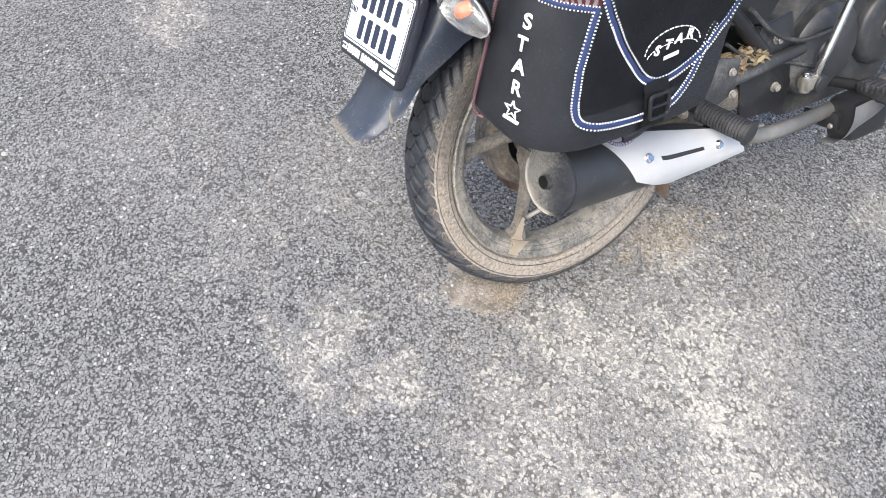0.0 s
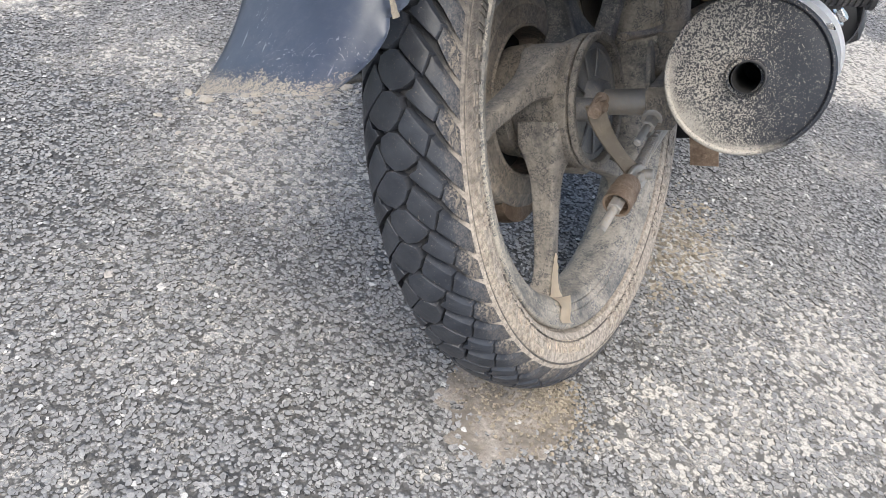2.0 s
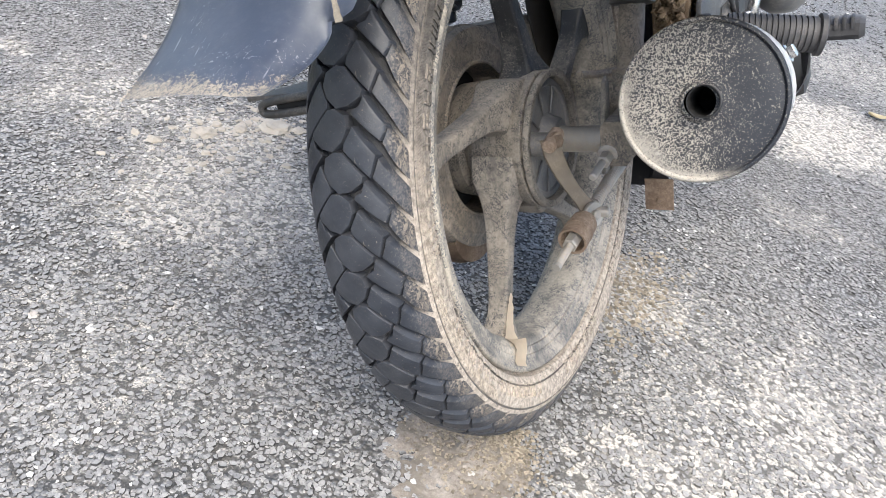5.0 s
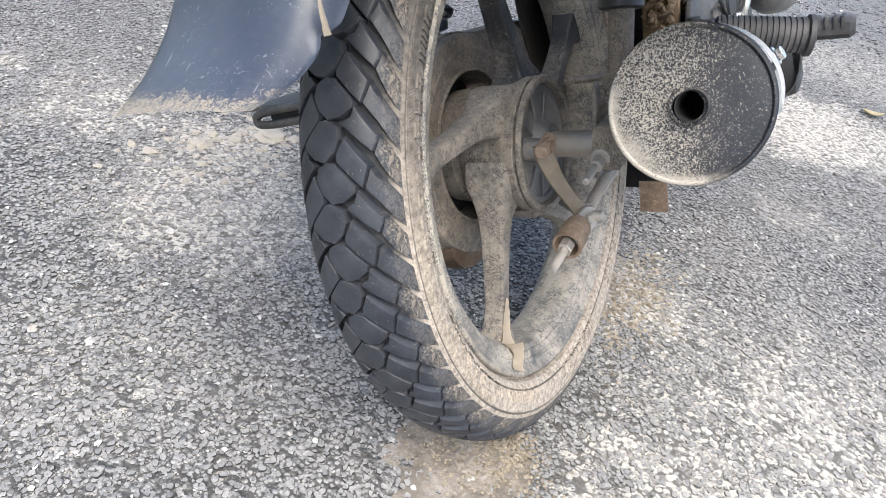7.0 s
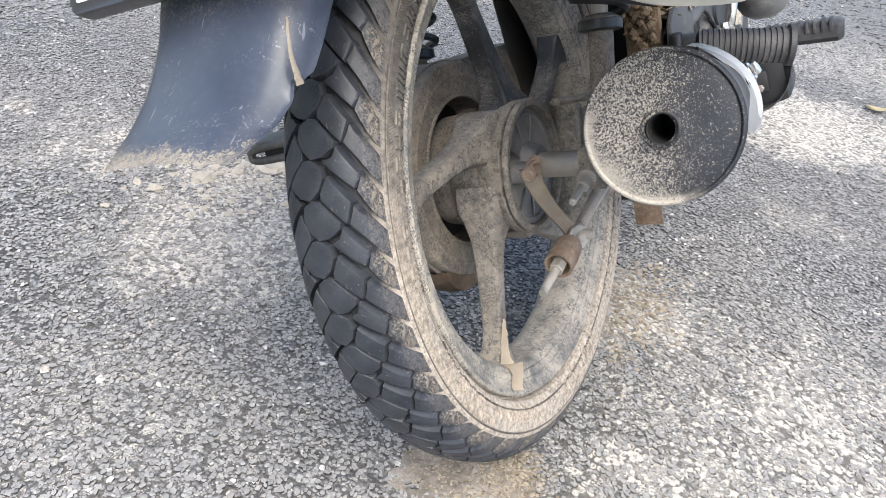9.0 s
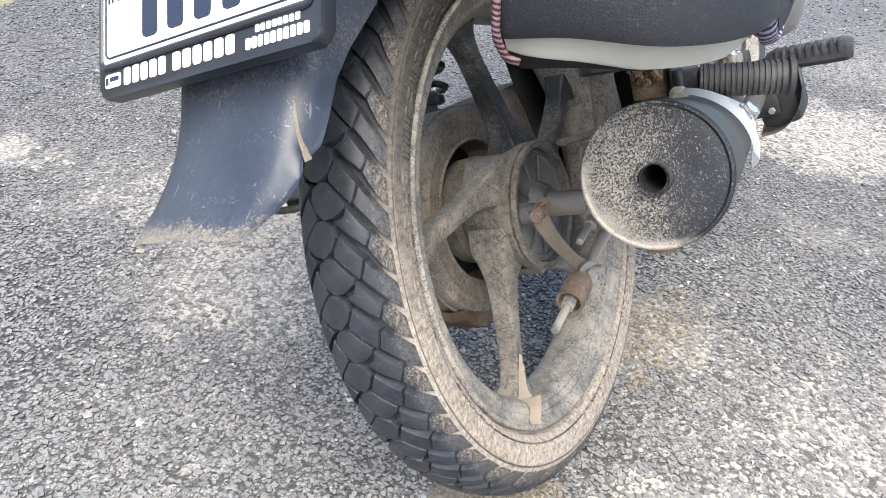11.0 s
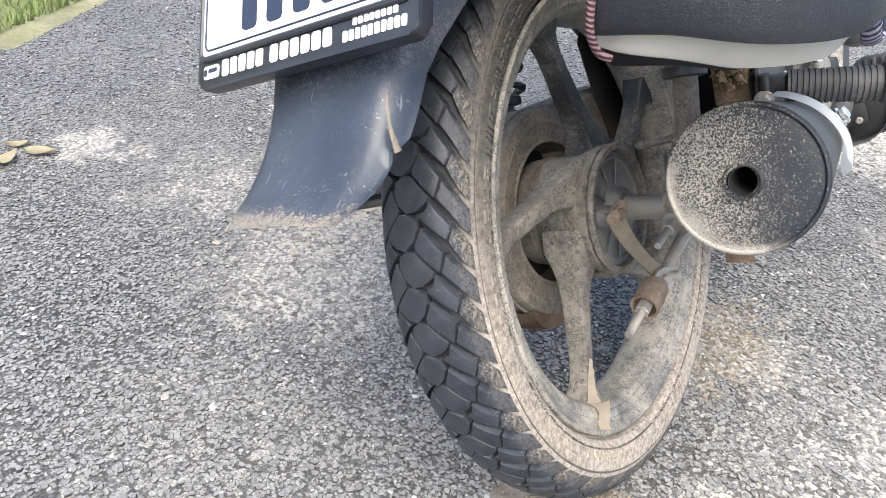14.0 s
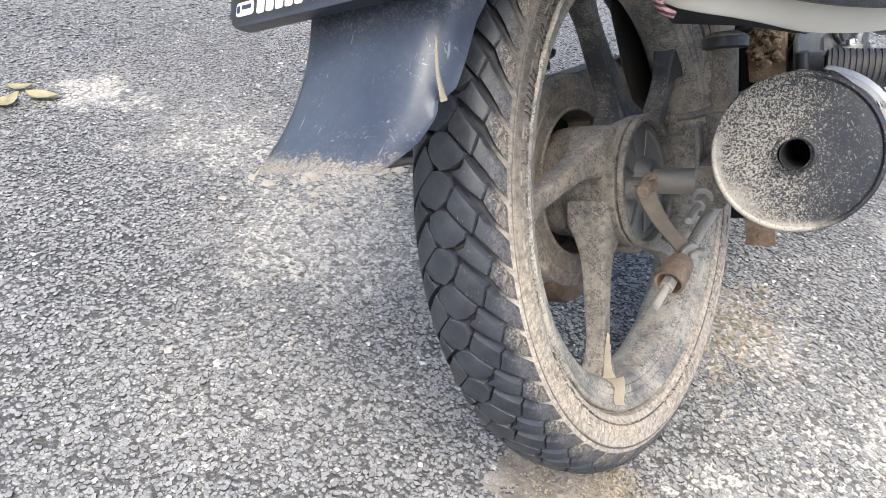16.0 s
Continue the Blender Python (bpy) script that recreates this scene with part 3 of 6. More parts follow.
def near_sand(x, y):
    return max(s * max(0.0, 1 - math.hypot(x - a, y - b) / (r * 1.1)) for a, b, r, s in SAND)


def stones(name, spots, material, label, category):
    """Many small angular stones, each a squashed and jittered five-sided lump, as one mesh."""
    rng = np.random.default_rng(5)
    n = len(spots)
    ring = [2 * np.pi * k / 5 for k in range(5)]
    base = np.array([(np.cos(t), np.sin(t), 0) for t in ring] + [(0.76 * np.cos(t + 0.35), 0.76 * np.sin(t + 0.35), 0.68) for t in ring])
    tri = np.array([f for k in range(5) for f in ((k, (k + 1) % 5, 5 + k), ((k + 1) % 5, 5 + (k + 1) % 5, 5 + k))] + [(5, 6, 7), (5, 7, 8), (5, 8, 9)])
    spots = np.array(spots)
    v = np.repeat(base[None], n, 0) * (1 + rng.uniform(-0.28, 0.28, (n, 10, 3)))
    a = rng.uniform(0, 2 * np.pi, n)
    v[:, :, 1] *= rng.uniform(0.70, 1.0, (n, 1))
    v[:, :, 2] *= rng.uniform(0.50, 1.0, (n, 1))
    c, s = np.cos(a)[:, None], np.sin(a)[:, None]
    x, y = v[:, :, 0] * c - v[:, :, 1] * s, v[:, :, 0] * s + v[:, :, 1] * c
    tip = rng.uniform(-0.15, 0.15, (n, 2))
    z = v[:, :, 2] + x * tip[:, :1] + y * tip[:, 1:]
    v = np.stack([x, y, z], 2) * spots[:, 2][:, None, None]
    v[:, :, 0] += spots[:, 0][:, None]
    v[:, :, 1] += spots[:, 1][:, None]
    v[:, :, 2] -= (0.20 * spots[:, 2] + (spots[:, 3] if spots.shape[1] > 3 else 0))[:, None]
    me = bpy.data.meshes.new(name)
    me.from_pydata(v.reshape(-1, 3), [], (tri[None] + 10 * np.arange(n)[:, None, None]).reshape(-1, 3))
    me.materials.append(material)
    return tagged(new(name, me), label, category, kind="stuff")


def scatter_chips():
    rng = np.random.default_rng(11)
    spots = []
    for count, x0, x1, y0, y1, lo, hi in ((130000, -1.28, 0.86, -1.12, 1.0, 0.0020, 0.0053), (32000, -2.3, 0.9, 1.0, 2.4, 0.0030, 0.0066), (9000, -2.1, -1.28, -0.4, 1.0, 0.003, 0.007), (7000, -2.0, 0.9, 2.4, 4.4, 0.006, 0.011)):
        p = np.stack([rng.uniform(x0, x1, count), rng.uniform(y0, y1, count)], 1)
        size = lo + (hi - lo) * rng.power(0.62, count)
        for (x, y), r in zip(p, size):
            s = near_sand(x, y)
            if rng.random() > 0.15 * s:
                spots.append((x, y, r, r * 0.24 * min(1.0, 1.2 * s)))
    return spots


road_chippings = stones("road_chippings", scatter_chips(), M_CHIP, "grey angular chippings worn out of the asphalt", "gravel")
rng = np.random.default_rng(3)
loose = [(x, y, r) for x, y, r in zip(rng.uniform(-1.4, 1.2, 300), rng.uniform(-1.1, 1.9, 300), 0.0030 + 0.0048 * rng.power(0.35, 300))]
loose_stones = stones("loose_pebbles", loose, M_PEBBLE, "small pale loose pebbles lying on the asphalt", "gravel")

# ---- motorcycle ----
LEAN_BIKE, HUB_UP = 23.35, 0.2925
AXLE = Matrix.Translation((-0.0055, 0.0, 0.2707)) @ pose(0, 0, 0, 0, -LEAN_BIKE, 0)


def thing(name, label, category):
    ob = new(name)
    ob.empty_display_size = 0.1
    ob.matrix_basis = AXLE @ Matrix.Translation((0, 0, -HUB_UP))
    ob["root"] = 1
    return tagged(ob, label, category)


motorcycle = thing("motorcycle", "dusty black commuter motorcycle leaning on its side stand on asphalt", "motorcycle")

# tyre: bulged section of half width A and half height B round radius RC
RC, HALF, HIGH = 0.257, 0.043, 0.0406


def section(x):
    """Radius of the tread at x."""
    return RC + HIGH * (max(0.0, 1 - (abs(x) / HALF) ** 2.4)) ** (1 / 2.4)


def tyre_carcass():
    prof = []
    for i in range(13):
        x = -0.0418 + 0.0836 * i / 12
        prof.append((x, min(section(x) - 0.0075 * max(0.0, 1 - (abs(x) / 0.0418) ** 8), 1)))
    wall = [(0.0428, 0.2668), (0.0414, 0.2662), (0.0414, 0.2652), (0.0432, 0.2645), (0.0434, 0.258), (0.0424, 0.251), (0.0409, 0.2448), (0.0393, 0.2443), (0.0393, 0.2434), (0.0400, 0.2428), (0.0385, 0.2395), (0.0368, 0.2366), (0.0345, 0.2358), (0.0280, 0.2352), (0.0260, 0.2285)]
    prof = [(-x, r) for x, r in wall[::-1]] + prof + wall
    bm = revolve(prof + [(0.0, 0.226)], 144)
    return bm


tyre = part("tyre", tyre_carcass(), M_WALL, motorcycle, "dusty black rubber tyre with brown mud on its sidewall")
PERIODS = 33
STEP = 360 / PERIODS


def tread_mesh(name, poly, drop=0.0, grow=0.0):
    """One block of the tread. poly: (x, degrees) in order; its top follows the tyre's crown, its flanks go down into the groove."""
    cx = sum(p[0] for p in poly) / len(poly)
    ca = sum(p[1] for p in poly) / len(poly)
    ring = []
    for i, (x, a) in enumerate(poly):
        x2, a2 = poly[(i + 1) % len(poly)]
        k = max(1, round(math.hypot(x2 - x, (a2 - a) * 0.0051) / 0.0065))
        ring += [(x + (x2 - x) * j / k, a + (a2 - a) * j / k) for j in range(k)]

    def at(x, a, down):
        r = section(x) - down
        return (x, r * math.cos(radians(a)), r * math.sin(radians(a)))

    flat = [(x, b * 0.0051) for x, b in ring]
    turn = 1 if sum(p[0] * q[1] - q[0] * p[1] for p, q in zip(flat, flat[1:] + flat[:1])) > 0 else -1

    def inset(w):
        """The outline moved inwards by w metres (outwards where w is negative)."""
        out = []
        for i, (x, y) in enumerate(flat):
            (xa, ya), (xb, yb) = flat[i - 1], flat[(i + 1) % len(flat)]
            n1, n2 = Vector((ya - y, x - xa)).normalized(), Vector((y - yb, xb - x)).normalized()
            n = (n1 + n2) * turn
            k = w / max(0.55, n.length * n.length / 2)
            out.append((x + n.x * k, (y + n.y * k) / 0.0051))
        return out

    rows = [[at(x, a, 0.0085) for x, a in inset(-0.0009 - grow)], [at(x, a, 0.0008 + drop) for x, a in inset(-0.0002 - grow)], [at(x, a, 0.0002 + drop) for x, a in inset(0.0001 - grow)], [at(x, a, drop) for x, a in inset(0.0010 - grow)]]
    rows.append([at(cx + (x - cx) * 0.5, ca + (a - ca) * 0.5, drop) for x, a in ring])
    bm = loft(rows, True, False)
    bm.faces.new(list(bm.verts)[-len(ring):])
    me = bpy.data.meshes.new(name)
    bmesh.ops.recalc_face_normals(bm, faces=bm.faces)
    bm.to_mesh(me)
    bm.free()
    me.materials.append(M_TREAD)
    me.shade_smooth()
    me.set_sharp_from_angle(angle=radians(22))
    return me


def mirror(poly):
    return [(-x, a + STEP / 2) for x, a in poly[::-1]]


RIGHT = [
    [(0.0208, 4.38), (0.0337, 8.07), (0.0336, 8.9), (0.0308, 10.19), (0.0124, 6.70), (0.0148, 6.15), (0.0183, 5.87)],
    [(0.0345, 8.45), (0.0418, 11.7), (0.0418, 15.8), (0.0318, 10.45)],
    [(0.0139, 8.33), (0.0287, 11.99), (0.0270, 13.3), (0.0245, 14.95), (0.0072, 11.45), (0.0075, 10.59)],
    [(0.0296, 12.35), (0.0418, 16.9), (0.0418, 21.5), (0.0392, 19.57), (0.0332, 17.08), (0.0257, 14.9), (0.0281, 13.5)],
]
CENTRE = [(-0.0078, 1.60), (-0.0005, 0.80), (0.0056, 0.95), (0.0197, 3.85), (0.0185, 4.60), (0.0106, 5.68), (0.0018, 6.00), (-0.0060, 4.72), (-0.0096, 3.19)]
BLOCKS = [(tread_mesh("tread_block", p, 0.0003 if i % 2 else 0.0, -0.0003), 1) for i, p in enumerate(RIGHT)]
BLOCKS += [(tread_mesh("tread_block", mirror(p), 0.0003 if i % 2 else 0.0, 0.0008), 1) for i, p in enumerate(RIGHT)]
BLOCKS += [(tread_mesh("tread_block", CENTRE, 0.0, 0.0006), 1), (tread_mesh("tread_block", mirror(CENTRE), 0.0, 0.0006), 1)]


def turned(deg):
    return Matrix.Rotation(radians(deg), 4, "X")


for i in range(PERIODS):
    for me, _ in BLOCKS:
        place("tread_block", me, tyre, matrix=turned(152.98 + STEP * i))

# moulded figures on the sidewall, plain raised bars
rng = random.Random(4)
bm = bmesh.new()
for start, count, r0 in ((112, 20, 0.2485), (196, 14, 0.2485), (262, 7, 0.2485), (300, 12, 0.2485)):
    for i in range(count):
        a = radians(start + i * 3.7)
        m = Matrix.Rotation(a, 4, "X") @ Matrix.Translation((0.0420, r0, 0)) @ Matrix.Rotation(radians(-14), 4, "Z")
        w = 0.0080 + 0.003 * rng.random()
        strokes = [(-w / 2, 0, 0.0014, 0.013), (w / 2, 0, 0.0014, 0.013), (0, 0.006, w, 0.0014), (0, -0.006, w, 0.0014), (0, 0.0, w, 0.0014), (0, 0, 0.0014, 0.013)]
        for dz, dy, sz, sy in rng.sample(strokes, rng.choice((3, 4, 4))):
            box((0, 0, 0), (0.0020, sy, sz), 0, None, bm)
            bmesh.ops.transform(bm, matrix=m @ Matrix.Translation((0, dy, dz)), verts=list(bm.verts)[-8:])
tagged(part("sidewall_lettering", bm, M_WALL, tyre, smooth=False), kind="stuff")
bm = bmesh.new()
for i in range(250):
    m = Matrix.Rotation(radians(92 + 0.52 * i), 4, "X") @ Matrix.Translation((0.0432, 0.2600, 0)) @ Matrix.Rotation(0.5, 4, "X")
    box((0, 0, 0), (0.0016, 0.0080, 0.0011), 0, None, bm)
    bmesh.ops.transform(bm, matrix=m, verts=list(bm.verts)[-8:])
tagged(part("sidewall_ribbing", bm, M_WALL, tyre, smooth=False), kind="stuff")

# wheel
rim_prof = [(0.0260, 0.2326), (0.0335, 0.2324), (0.0352, 0.2314), (0.0362, 0.2292), (0.0355, 0.2268), (0.0325, 0.2235), (0.0305, 0.2195), (0.0300, 0.2172), (0.0284, 0.2164), (0.0280, 0.2120), (0.0262, 0.2096), (0.0246, 0.2092), (0.0236, 0.2062), (0.0190, 0.2030), (0.0100, 0.2005), (0.0, 0.1998)]
rim_prof = rim_prof + [(-x, r) for x, r in rim_prof[-2::-1]]
rim_out = [(-0.029, 0.231), (-0.026, 0.222), (-0.012, 0.209), (0.012, 0.209), (0.026, 0.222), (0.029, 0.231)]
rear_wheel = part("rear_wheel", revolve(rim_prof + rim_out, 144), M_RIM, motorcycle, "black cast alloy wheel caked with mud")
SPOKES = [96.7 + 72 * i for i in range(5)]


def spoke_mesh():
    """A cast spoke along y: a tapered bar set aslant to the radius, flared at rim and hub."""
    rings = []
    for r, half, deep in ((0.030, 0.030, 0.024), (0.052, 0.0275, 0.0225), (0.060, 0.0225, 0.0190), (0.068, 0.0172, 0.0165), (0.078, 0.0136, 0.0144), (0.090, 0.0112, 0.0130), (0.105, 0.0098, 0.0121), (0.13, 0.0086, 0.0113), (0.155, 0.0078, 0.0108), (0.170, 0.0082, 0.0107), (0.181, 0.0104, 0.0110), (0.190, 0.0140, 0.0119), (0.198, 0.0190, 0.0132), (0.205, 0.0250, 0.0150)):
        sec = []
        for u, v in ((-1, 0.70), (-0.97, 0.86), (-0.84, 0.97), (-0.66, 1.0), (0.66, 1.0), (0.84, 0.97), (0.97, 0.86), (1, 0.70), (1, -0.70), (0.97, -0.86), (0.84, -0.97), (0.66, -1.0), (-0.66, -1.0), (-0.84, -0.97), (-0.97, -0.86), (-1, -0.70)):
            sec.append((v * deep, r, u * half - min(0.031, 0.25 * max(0.0, 0.19 - r))))
        rings.append(sec)
    return loft(rings)


me_spoke = None
for a in SPOKES:
    if me_spoke is None:
        first = part("spoke", spoke_mesh(), M_ALLOY, rear_wheel, matrix=turned(a))
        me_spoke = first.data
    else:
        ob = place("spoke", me_spoke, rear_wheel, matrix=turned(a))
        ob.material_slots[0].link = "OBJECT"
        ob.material_slots[0].material = M_ALLOYDARK if a > 350 else M_ALLOY
first.material_slots[0].link = "OBJECT"
first.material_slots[0].material = M_ALLOYDARK
hub_prof = [(-0.036, 0.022), (-0.036, 0.052), (-0.030, 0.056), (-0.022, 0.0585), (-0.012, 0.0590), (0.002, 0.0605), (0.014, 0.0645), (0.020, 0.0672), (0.0285, 0.0676), (0.0296, 0.0668), (0.0300, 0.0640), (0.0318, 0.0640), (0.0322, 0.0672), (0.0332, 0.0682), (0.0372, 0.0682), (0.0385, 0.0672), (0.0386, 0.0622), (0.0376, 0.0608), (0.0260, 0.0602), (0.0260, 0.022)]
part("hub", revolve(hub_prof, 96), M_HUB, rear_wheel, "mud-splashed brake drum hub")
panel_prof = [(0.024, 0.010), (0.0440, 0.010), (0.0445, 0.019), (0.0420, 0.0215), (0.0330, 0.0235), (0.0305, 0.026), (0.0292, 0.040), (0.0300, 0.0515), (0.0318, 0.0530), (0.0318, 0.0585), (0.0300, 0.0597), (0.024, 0.0597)]
bm = revolve(panel_prof, 64)
brake_panel = part("brake_panel", bm, M_PANEL, motorcycle, "dusty aluminium drum brake back plate")
bm = bmesh.new()
for k in range(8):
    a = radians(66 + 38 * k)
    tube(curve_points([(0.031, 0.026 * math.cos(a), 0.026 * math.sin(a)), (0.0315, 0.040 * math.cos(a), 0.040 * math.sin(a)), (0.031, 0.053 * math.cos(a), 0.053 * math.sin(a))], 4), 0.0013, 8, bm)
part("panel_ribs", bm, M_PANEL, brake_panel)
bm = rod((0.028, -0.048, 0.010), (0.0535, -0.050, 0.010), 0.0110, 20)
part("cam_boss", bm, M_PANEL, brake_panel)

# brake lever, rod, spring and adjuster
lever_pts = [(0.0555, -0.0535, 0.0175), (0.0570, -0.0530, 0.002), (0.0640, -0.0480, -0.022), (0.0720, -0.0390, -0.044), (0.0795, -0.0300, -0.062)]
rings = []
for (p, d, s, u), w in zip(frames_along(curve_points(lever_pts, 4), (1, 0, 0)), [0.0100, 0.0100, 0.0098, 0.0094, 0.0090, 0.0086, 0.0082, 0.0078, 0.0074, 0.0071, 0.0068, 0.0066, 0.0066, 0.0068, 0.0074, 0.0082, 0.0086]):
    n2 = Vector((0.62, -0.75, 0.1)).normalized()
    n2 = (n2 - d * n2.dot(d)).normalized()
    s2 = d.cross(n2)
    rings.append([p + s2 * a * w + n2 * b * 0.0024 for a, b in ((-1, -0.6), (-0.9, -1), (0.9, -1), (1, -0.6), (1, 0.6), (0.9, 1), (-0.9, 1), (-1, 0.6))])
brake_lever = part("brake_lever", loft(rings), surface("lever_zinc", (0.19, 0.155, 0.115), 0.55, 0.35, dust=0.55, dust_col=(0.29, 0.235, 0.175), scale=46), motorcycle, "tan corroded steel brake arm")
bm = lathe((0.0815, -0.0325, -0.0650), (1, -0.45, 0.1), [(0.0, 0.0058), (0.0, 0.0116), (0.0010, 0.0126), (0.0040, 0.0126), (0.0050, 0.0116), (0.0050, 0.0072), (0.0042, 0.0058)], 28, True)
rod((0.0820, -0.0325, -0.0650), (0.0900, -0.0360, -0.0642), 0.0050, 18, bm)
part("lever_eye", bm, M_STEEL, brake_lever)
bolt((0.0585, -0.0545, 0.0150), (1, -0.25, 0), 0.0062, 0.008, M_RUST, brake_lever, "pinch_bolt")
bm = rod((0.058, -0.0665, 0.012), (0.058, -0.041, 0.019), 0.0068, 12)
part("lever_clamp", bm, M_RUST, brake_lever, "rust-brown clamp")
bm = rod((0.072, -0.030, -0.064), (0.098, -0.027, -0.064), 0.0052, 14)
part("trunnion_pin", bm, M_STEEL, brake_lever)
rod_line = [(0.0770, -0.1190, -0.0815), (0.0790, -0.0300, -0.0655), (0.0850, 0.10, -0.045), (0.0950, 0.42, -0.075)]
brake_rod = part("brake_rod", tube(rod_line, 0.0040, 10), M_STEEL, motorcycle, "thin steel brake rod")
d = (Vector(rod_line[0]) - Vector(rod_line[1])).normalized()
o = Vector(rod_line[1])
bm = lathe(o, d, [(0.010, 0.006), (0.011, 0.0100), (0.015, 0.0124), (0.018, 0.0129), (0.030, 0.0134), (0.0305, 0.0141), (0.0335, 0.0141), (0.034, 0.0136), (0.046, 0.0143), (0.049, 0.0138), (0.0485, 0.0114), (0.039, 0.0106), (0.039, 0.003)], 28)
part("brake_adjuster", bm, M_RUST, brake_rod, "rusty cylindrical brake adjuster sleeve")
bm = hexagon(o + d * 0.040, o + d * 0.056, 0.0072)
part("lock_nut", bm, M_STEEL, brake_rod)
bm = rod(o + d * 0.054, Vector(rod_line[0]) - d * 0.004, 0.0041, 14)
part("threaded_end", bm, M_STEEL, brake_rod)
part("return_spring", helix(o - d * 0.010, o - d * 0.085 + Vector((0, 0, 0.004)), 0.0052, 0.0011, 22), M_STEEL, brake_rod, "small coiled return spring")

# swing arm, axle, adjusters
axle_spacer = part("axle_spacer", rod((0.043, 0, 0), (0.098, 0, 0), 0.0128, 24), M_STEEL, motorcycle, "dusty steel axle spacer")
bm = rod((0.096, 0, 0), (0.128, 0, 0), 0.0105, 20)
hexagon((0.118, 0, 0), (0.134, 0, 0), 0.0150, bm)
part("axle_nut", bm, M_RUST, motorcycle)
swing_arm = None
for side, tag in ((1, "right"), (-1, "left")):
    pts = curve_points([(side * 0.108, -0.030, 0.004), (side * 0.108, 0.04, 0.006), (side * 0.108, 0.16, 0.010), (side * 0.100, 0.34, 0.020), (side * 0.080, 0.52, 0.030)], 5)
    rings = []
    for p, dd, s, u in frames_along(pts):
        rings.append([p + s * a * 0.0135 + u * b * 0.021 for a, b in ((-1, -0.7), (-0.7, -1), (0.7, -1), (1, -0.7), (1, 0.7), (0.7, 1), (-0.7, 1), (-1, 0.7))])
    arm = part("swing_arm", loft(rings), M_CASE, motorcycle, "muddy box-section swing arm")
    bm = rod((side * 0.100, -0.006, -0.003), (side * 0.0985, -0.070, -0.0142), 0.0036, 12)
    hexagon((side * 0.100, -0.030, -0.007), (side * 0.0996, -0.042, -0.0096), 0.0066, bm)
    rod((side * 0.100, -0.022, -0.006), (side * 0.100, -0.030, -0.0073), 0.0105, 18, bm)
    part("chain_adjuster", bm, M_STEEL, arm, "dusty threaded chain adjuster")
    bm = slab([(-0.007, -0.030), (0.006, -0.030), (0.0085, 0.0), (0.005, 0.058), (0.001, 0.063), (-0.005, 0.058), (-0.009, 0.0)], 0.0045, basis((side * 0.0905, -0.010, 0.0), (0.06, 1, 0.05), (0.06 * side, -0.05, 1)))
    part("adjuster_plate", bm, M_PLATELUG, arm, "dusty grey adjuster lug")
# brake torque stay
bm = tube(curve_points([(0.050, 0.045, 0.052), (0.066, 0.12, 0.040), (0.085, 0.30, 0.030)], 5), 0.007, 10, None, True, 0.6)
part("torque_stay", bm, M_CASE, motorcycle)


# shock absorbers
def shock(side):
    low, high = Vector((side * 0.105, 0.030, 0.035)), Vector((side * 0.111, 0.115, 0.40))
    ax = (high - low)
    bm = tube([low + ax * k for k in (-0.03, 0.0, 0.02, 0.06, 0.065, 0.225, 0.23, 0.25, 0.26)], [0.012, 0.017, 0.0165, 0.0165, 0.0120, 0.0120, 0.019, 0.019, 0.012], 24)
    body = part("shock_absorber", bm, M_CASE, motorcycle, "muddy rear shock absorber")
    part("shock_rod", rod(low + ax * 0.24, high, 0.008), M_STEEL, body)
    part("coil_spring", helix(low + ax * 0.26, low + ax * 0.96, 0.025, 0.0042, 11), M_FRAME, body)
    part("lower_eye", rod(low - Vector((side * 0.02, 0, 0.004)), low + Vector((side * 0.02, 0, -0.004)), 0.0175, 20), M_CASE, body)
    part("spring_collar", tube([low + ax * 0.218, low + ax * 0.222, low + ax * 0.245, low + ax * 0.25], [0.017, 0.0215, 0.0215, 0.017], 12), M_FRAME, body)


shock(1)
shock(-1)

# chain case on the far side: a drum round the sprocket with a turned lip, and a pod running forward
case_prof = [(-0.100, 0.030), (-0.102, 0.108), (-0.098, 0.1145), (-0.086, 0.1155), (-0.0845, 0.1175), (-0.0805, 0.1175), (-0.079, 0.1155), (-0.060, 0.1150), (-0.0585, 0.1170), (-0.0555, 0.1170), (-0.0540, 0.1150), (-0.0480, 0.1150), (-0.0440, 0.1130), (-0.0428, 0.1020), (-0.0412, 0.0995), (-0.0424, 0.0970), (-0.0430, 0.0812), (-0.0408, 0.0795), (-0.0416, 0.0775), (-0.0480, 0.0768), (-0.0760, 0.0760), (-0.0760, 0.030)]
chain_case = part("chain_case", revolve(case_prof, 80), M_CASE, motorcycle, "mud-covered steel chain case")
rings = []
for y, z0, z1 in ((0.055, -0.100, 0.108), (0.20, -0.085, 0.098), (0.42, -0.060, 0.060), (0.50, -0.045, 0.045)):
    rings.append([(-0.073 + a * 0.026, y, (z0 + z1) / 2 + b * (z1 - z0) / 2) for a, b in ((-1, -0.9), (-0.7, -1), (0.7, -1), (1, -0.9), (1, 0.9), (0.7, 1), (-0.7, 1), (-1, 0.9))])
part("case_pod", loft(rings), M_CASE, chain_case)
# Black disc over the drum floor: the recess's shade put into colour.
bm = revolve([(-0.0745, 0.020), (-0.0745, 0.0755), (-0.0755, 0.0755), (-0.0755, 0.020)], 48)
part("case_opening", bm, M_SOOT_SHADE, chain_case, "black disc standing in for the shade inside the opening")
bm = revolve([(-0.070, 0.028), (-0.066, 0.050), (-0.060, 0.058), (-0.040, 0.060), (-0.036, 0.052), (-0.036, 0.028)], 48)
part("sprocket_carrier", bm, M_ALLOY, motorcycle, "dark sprocket carrier")
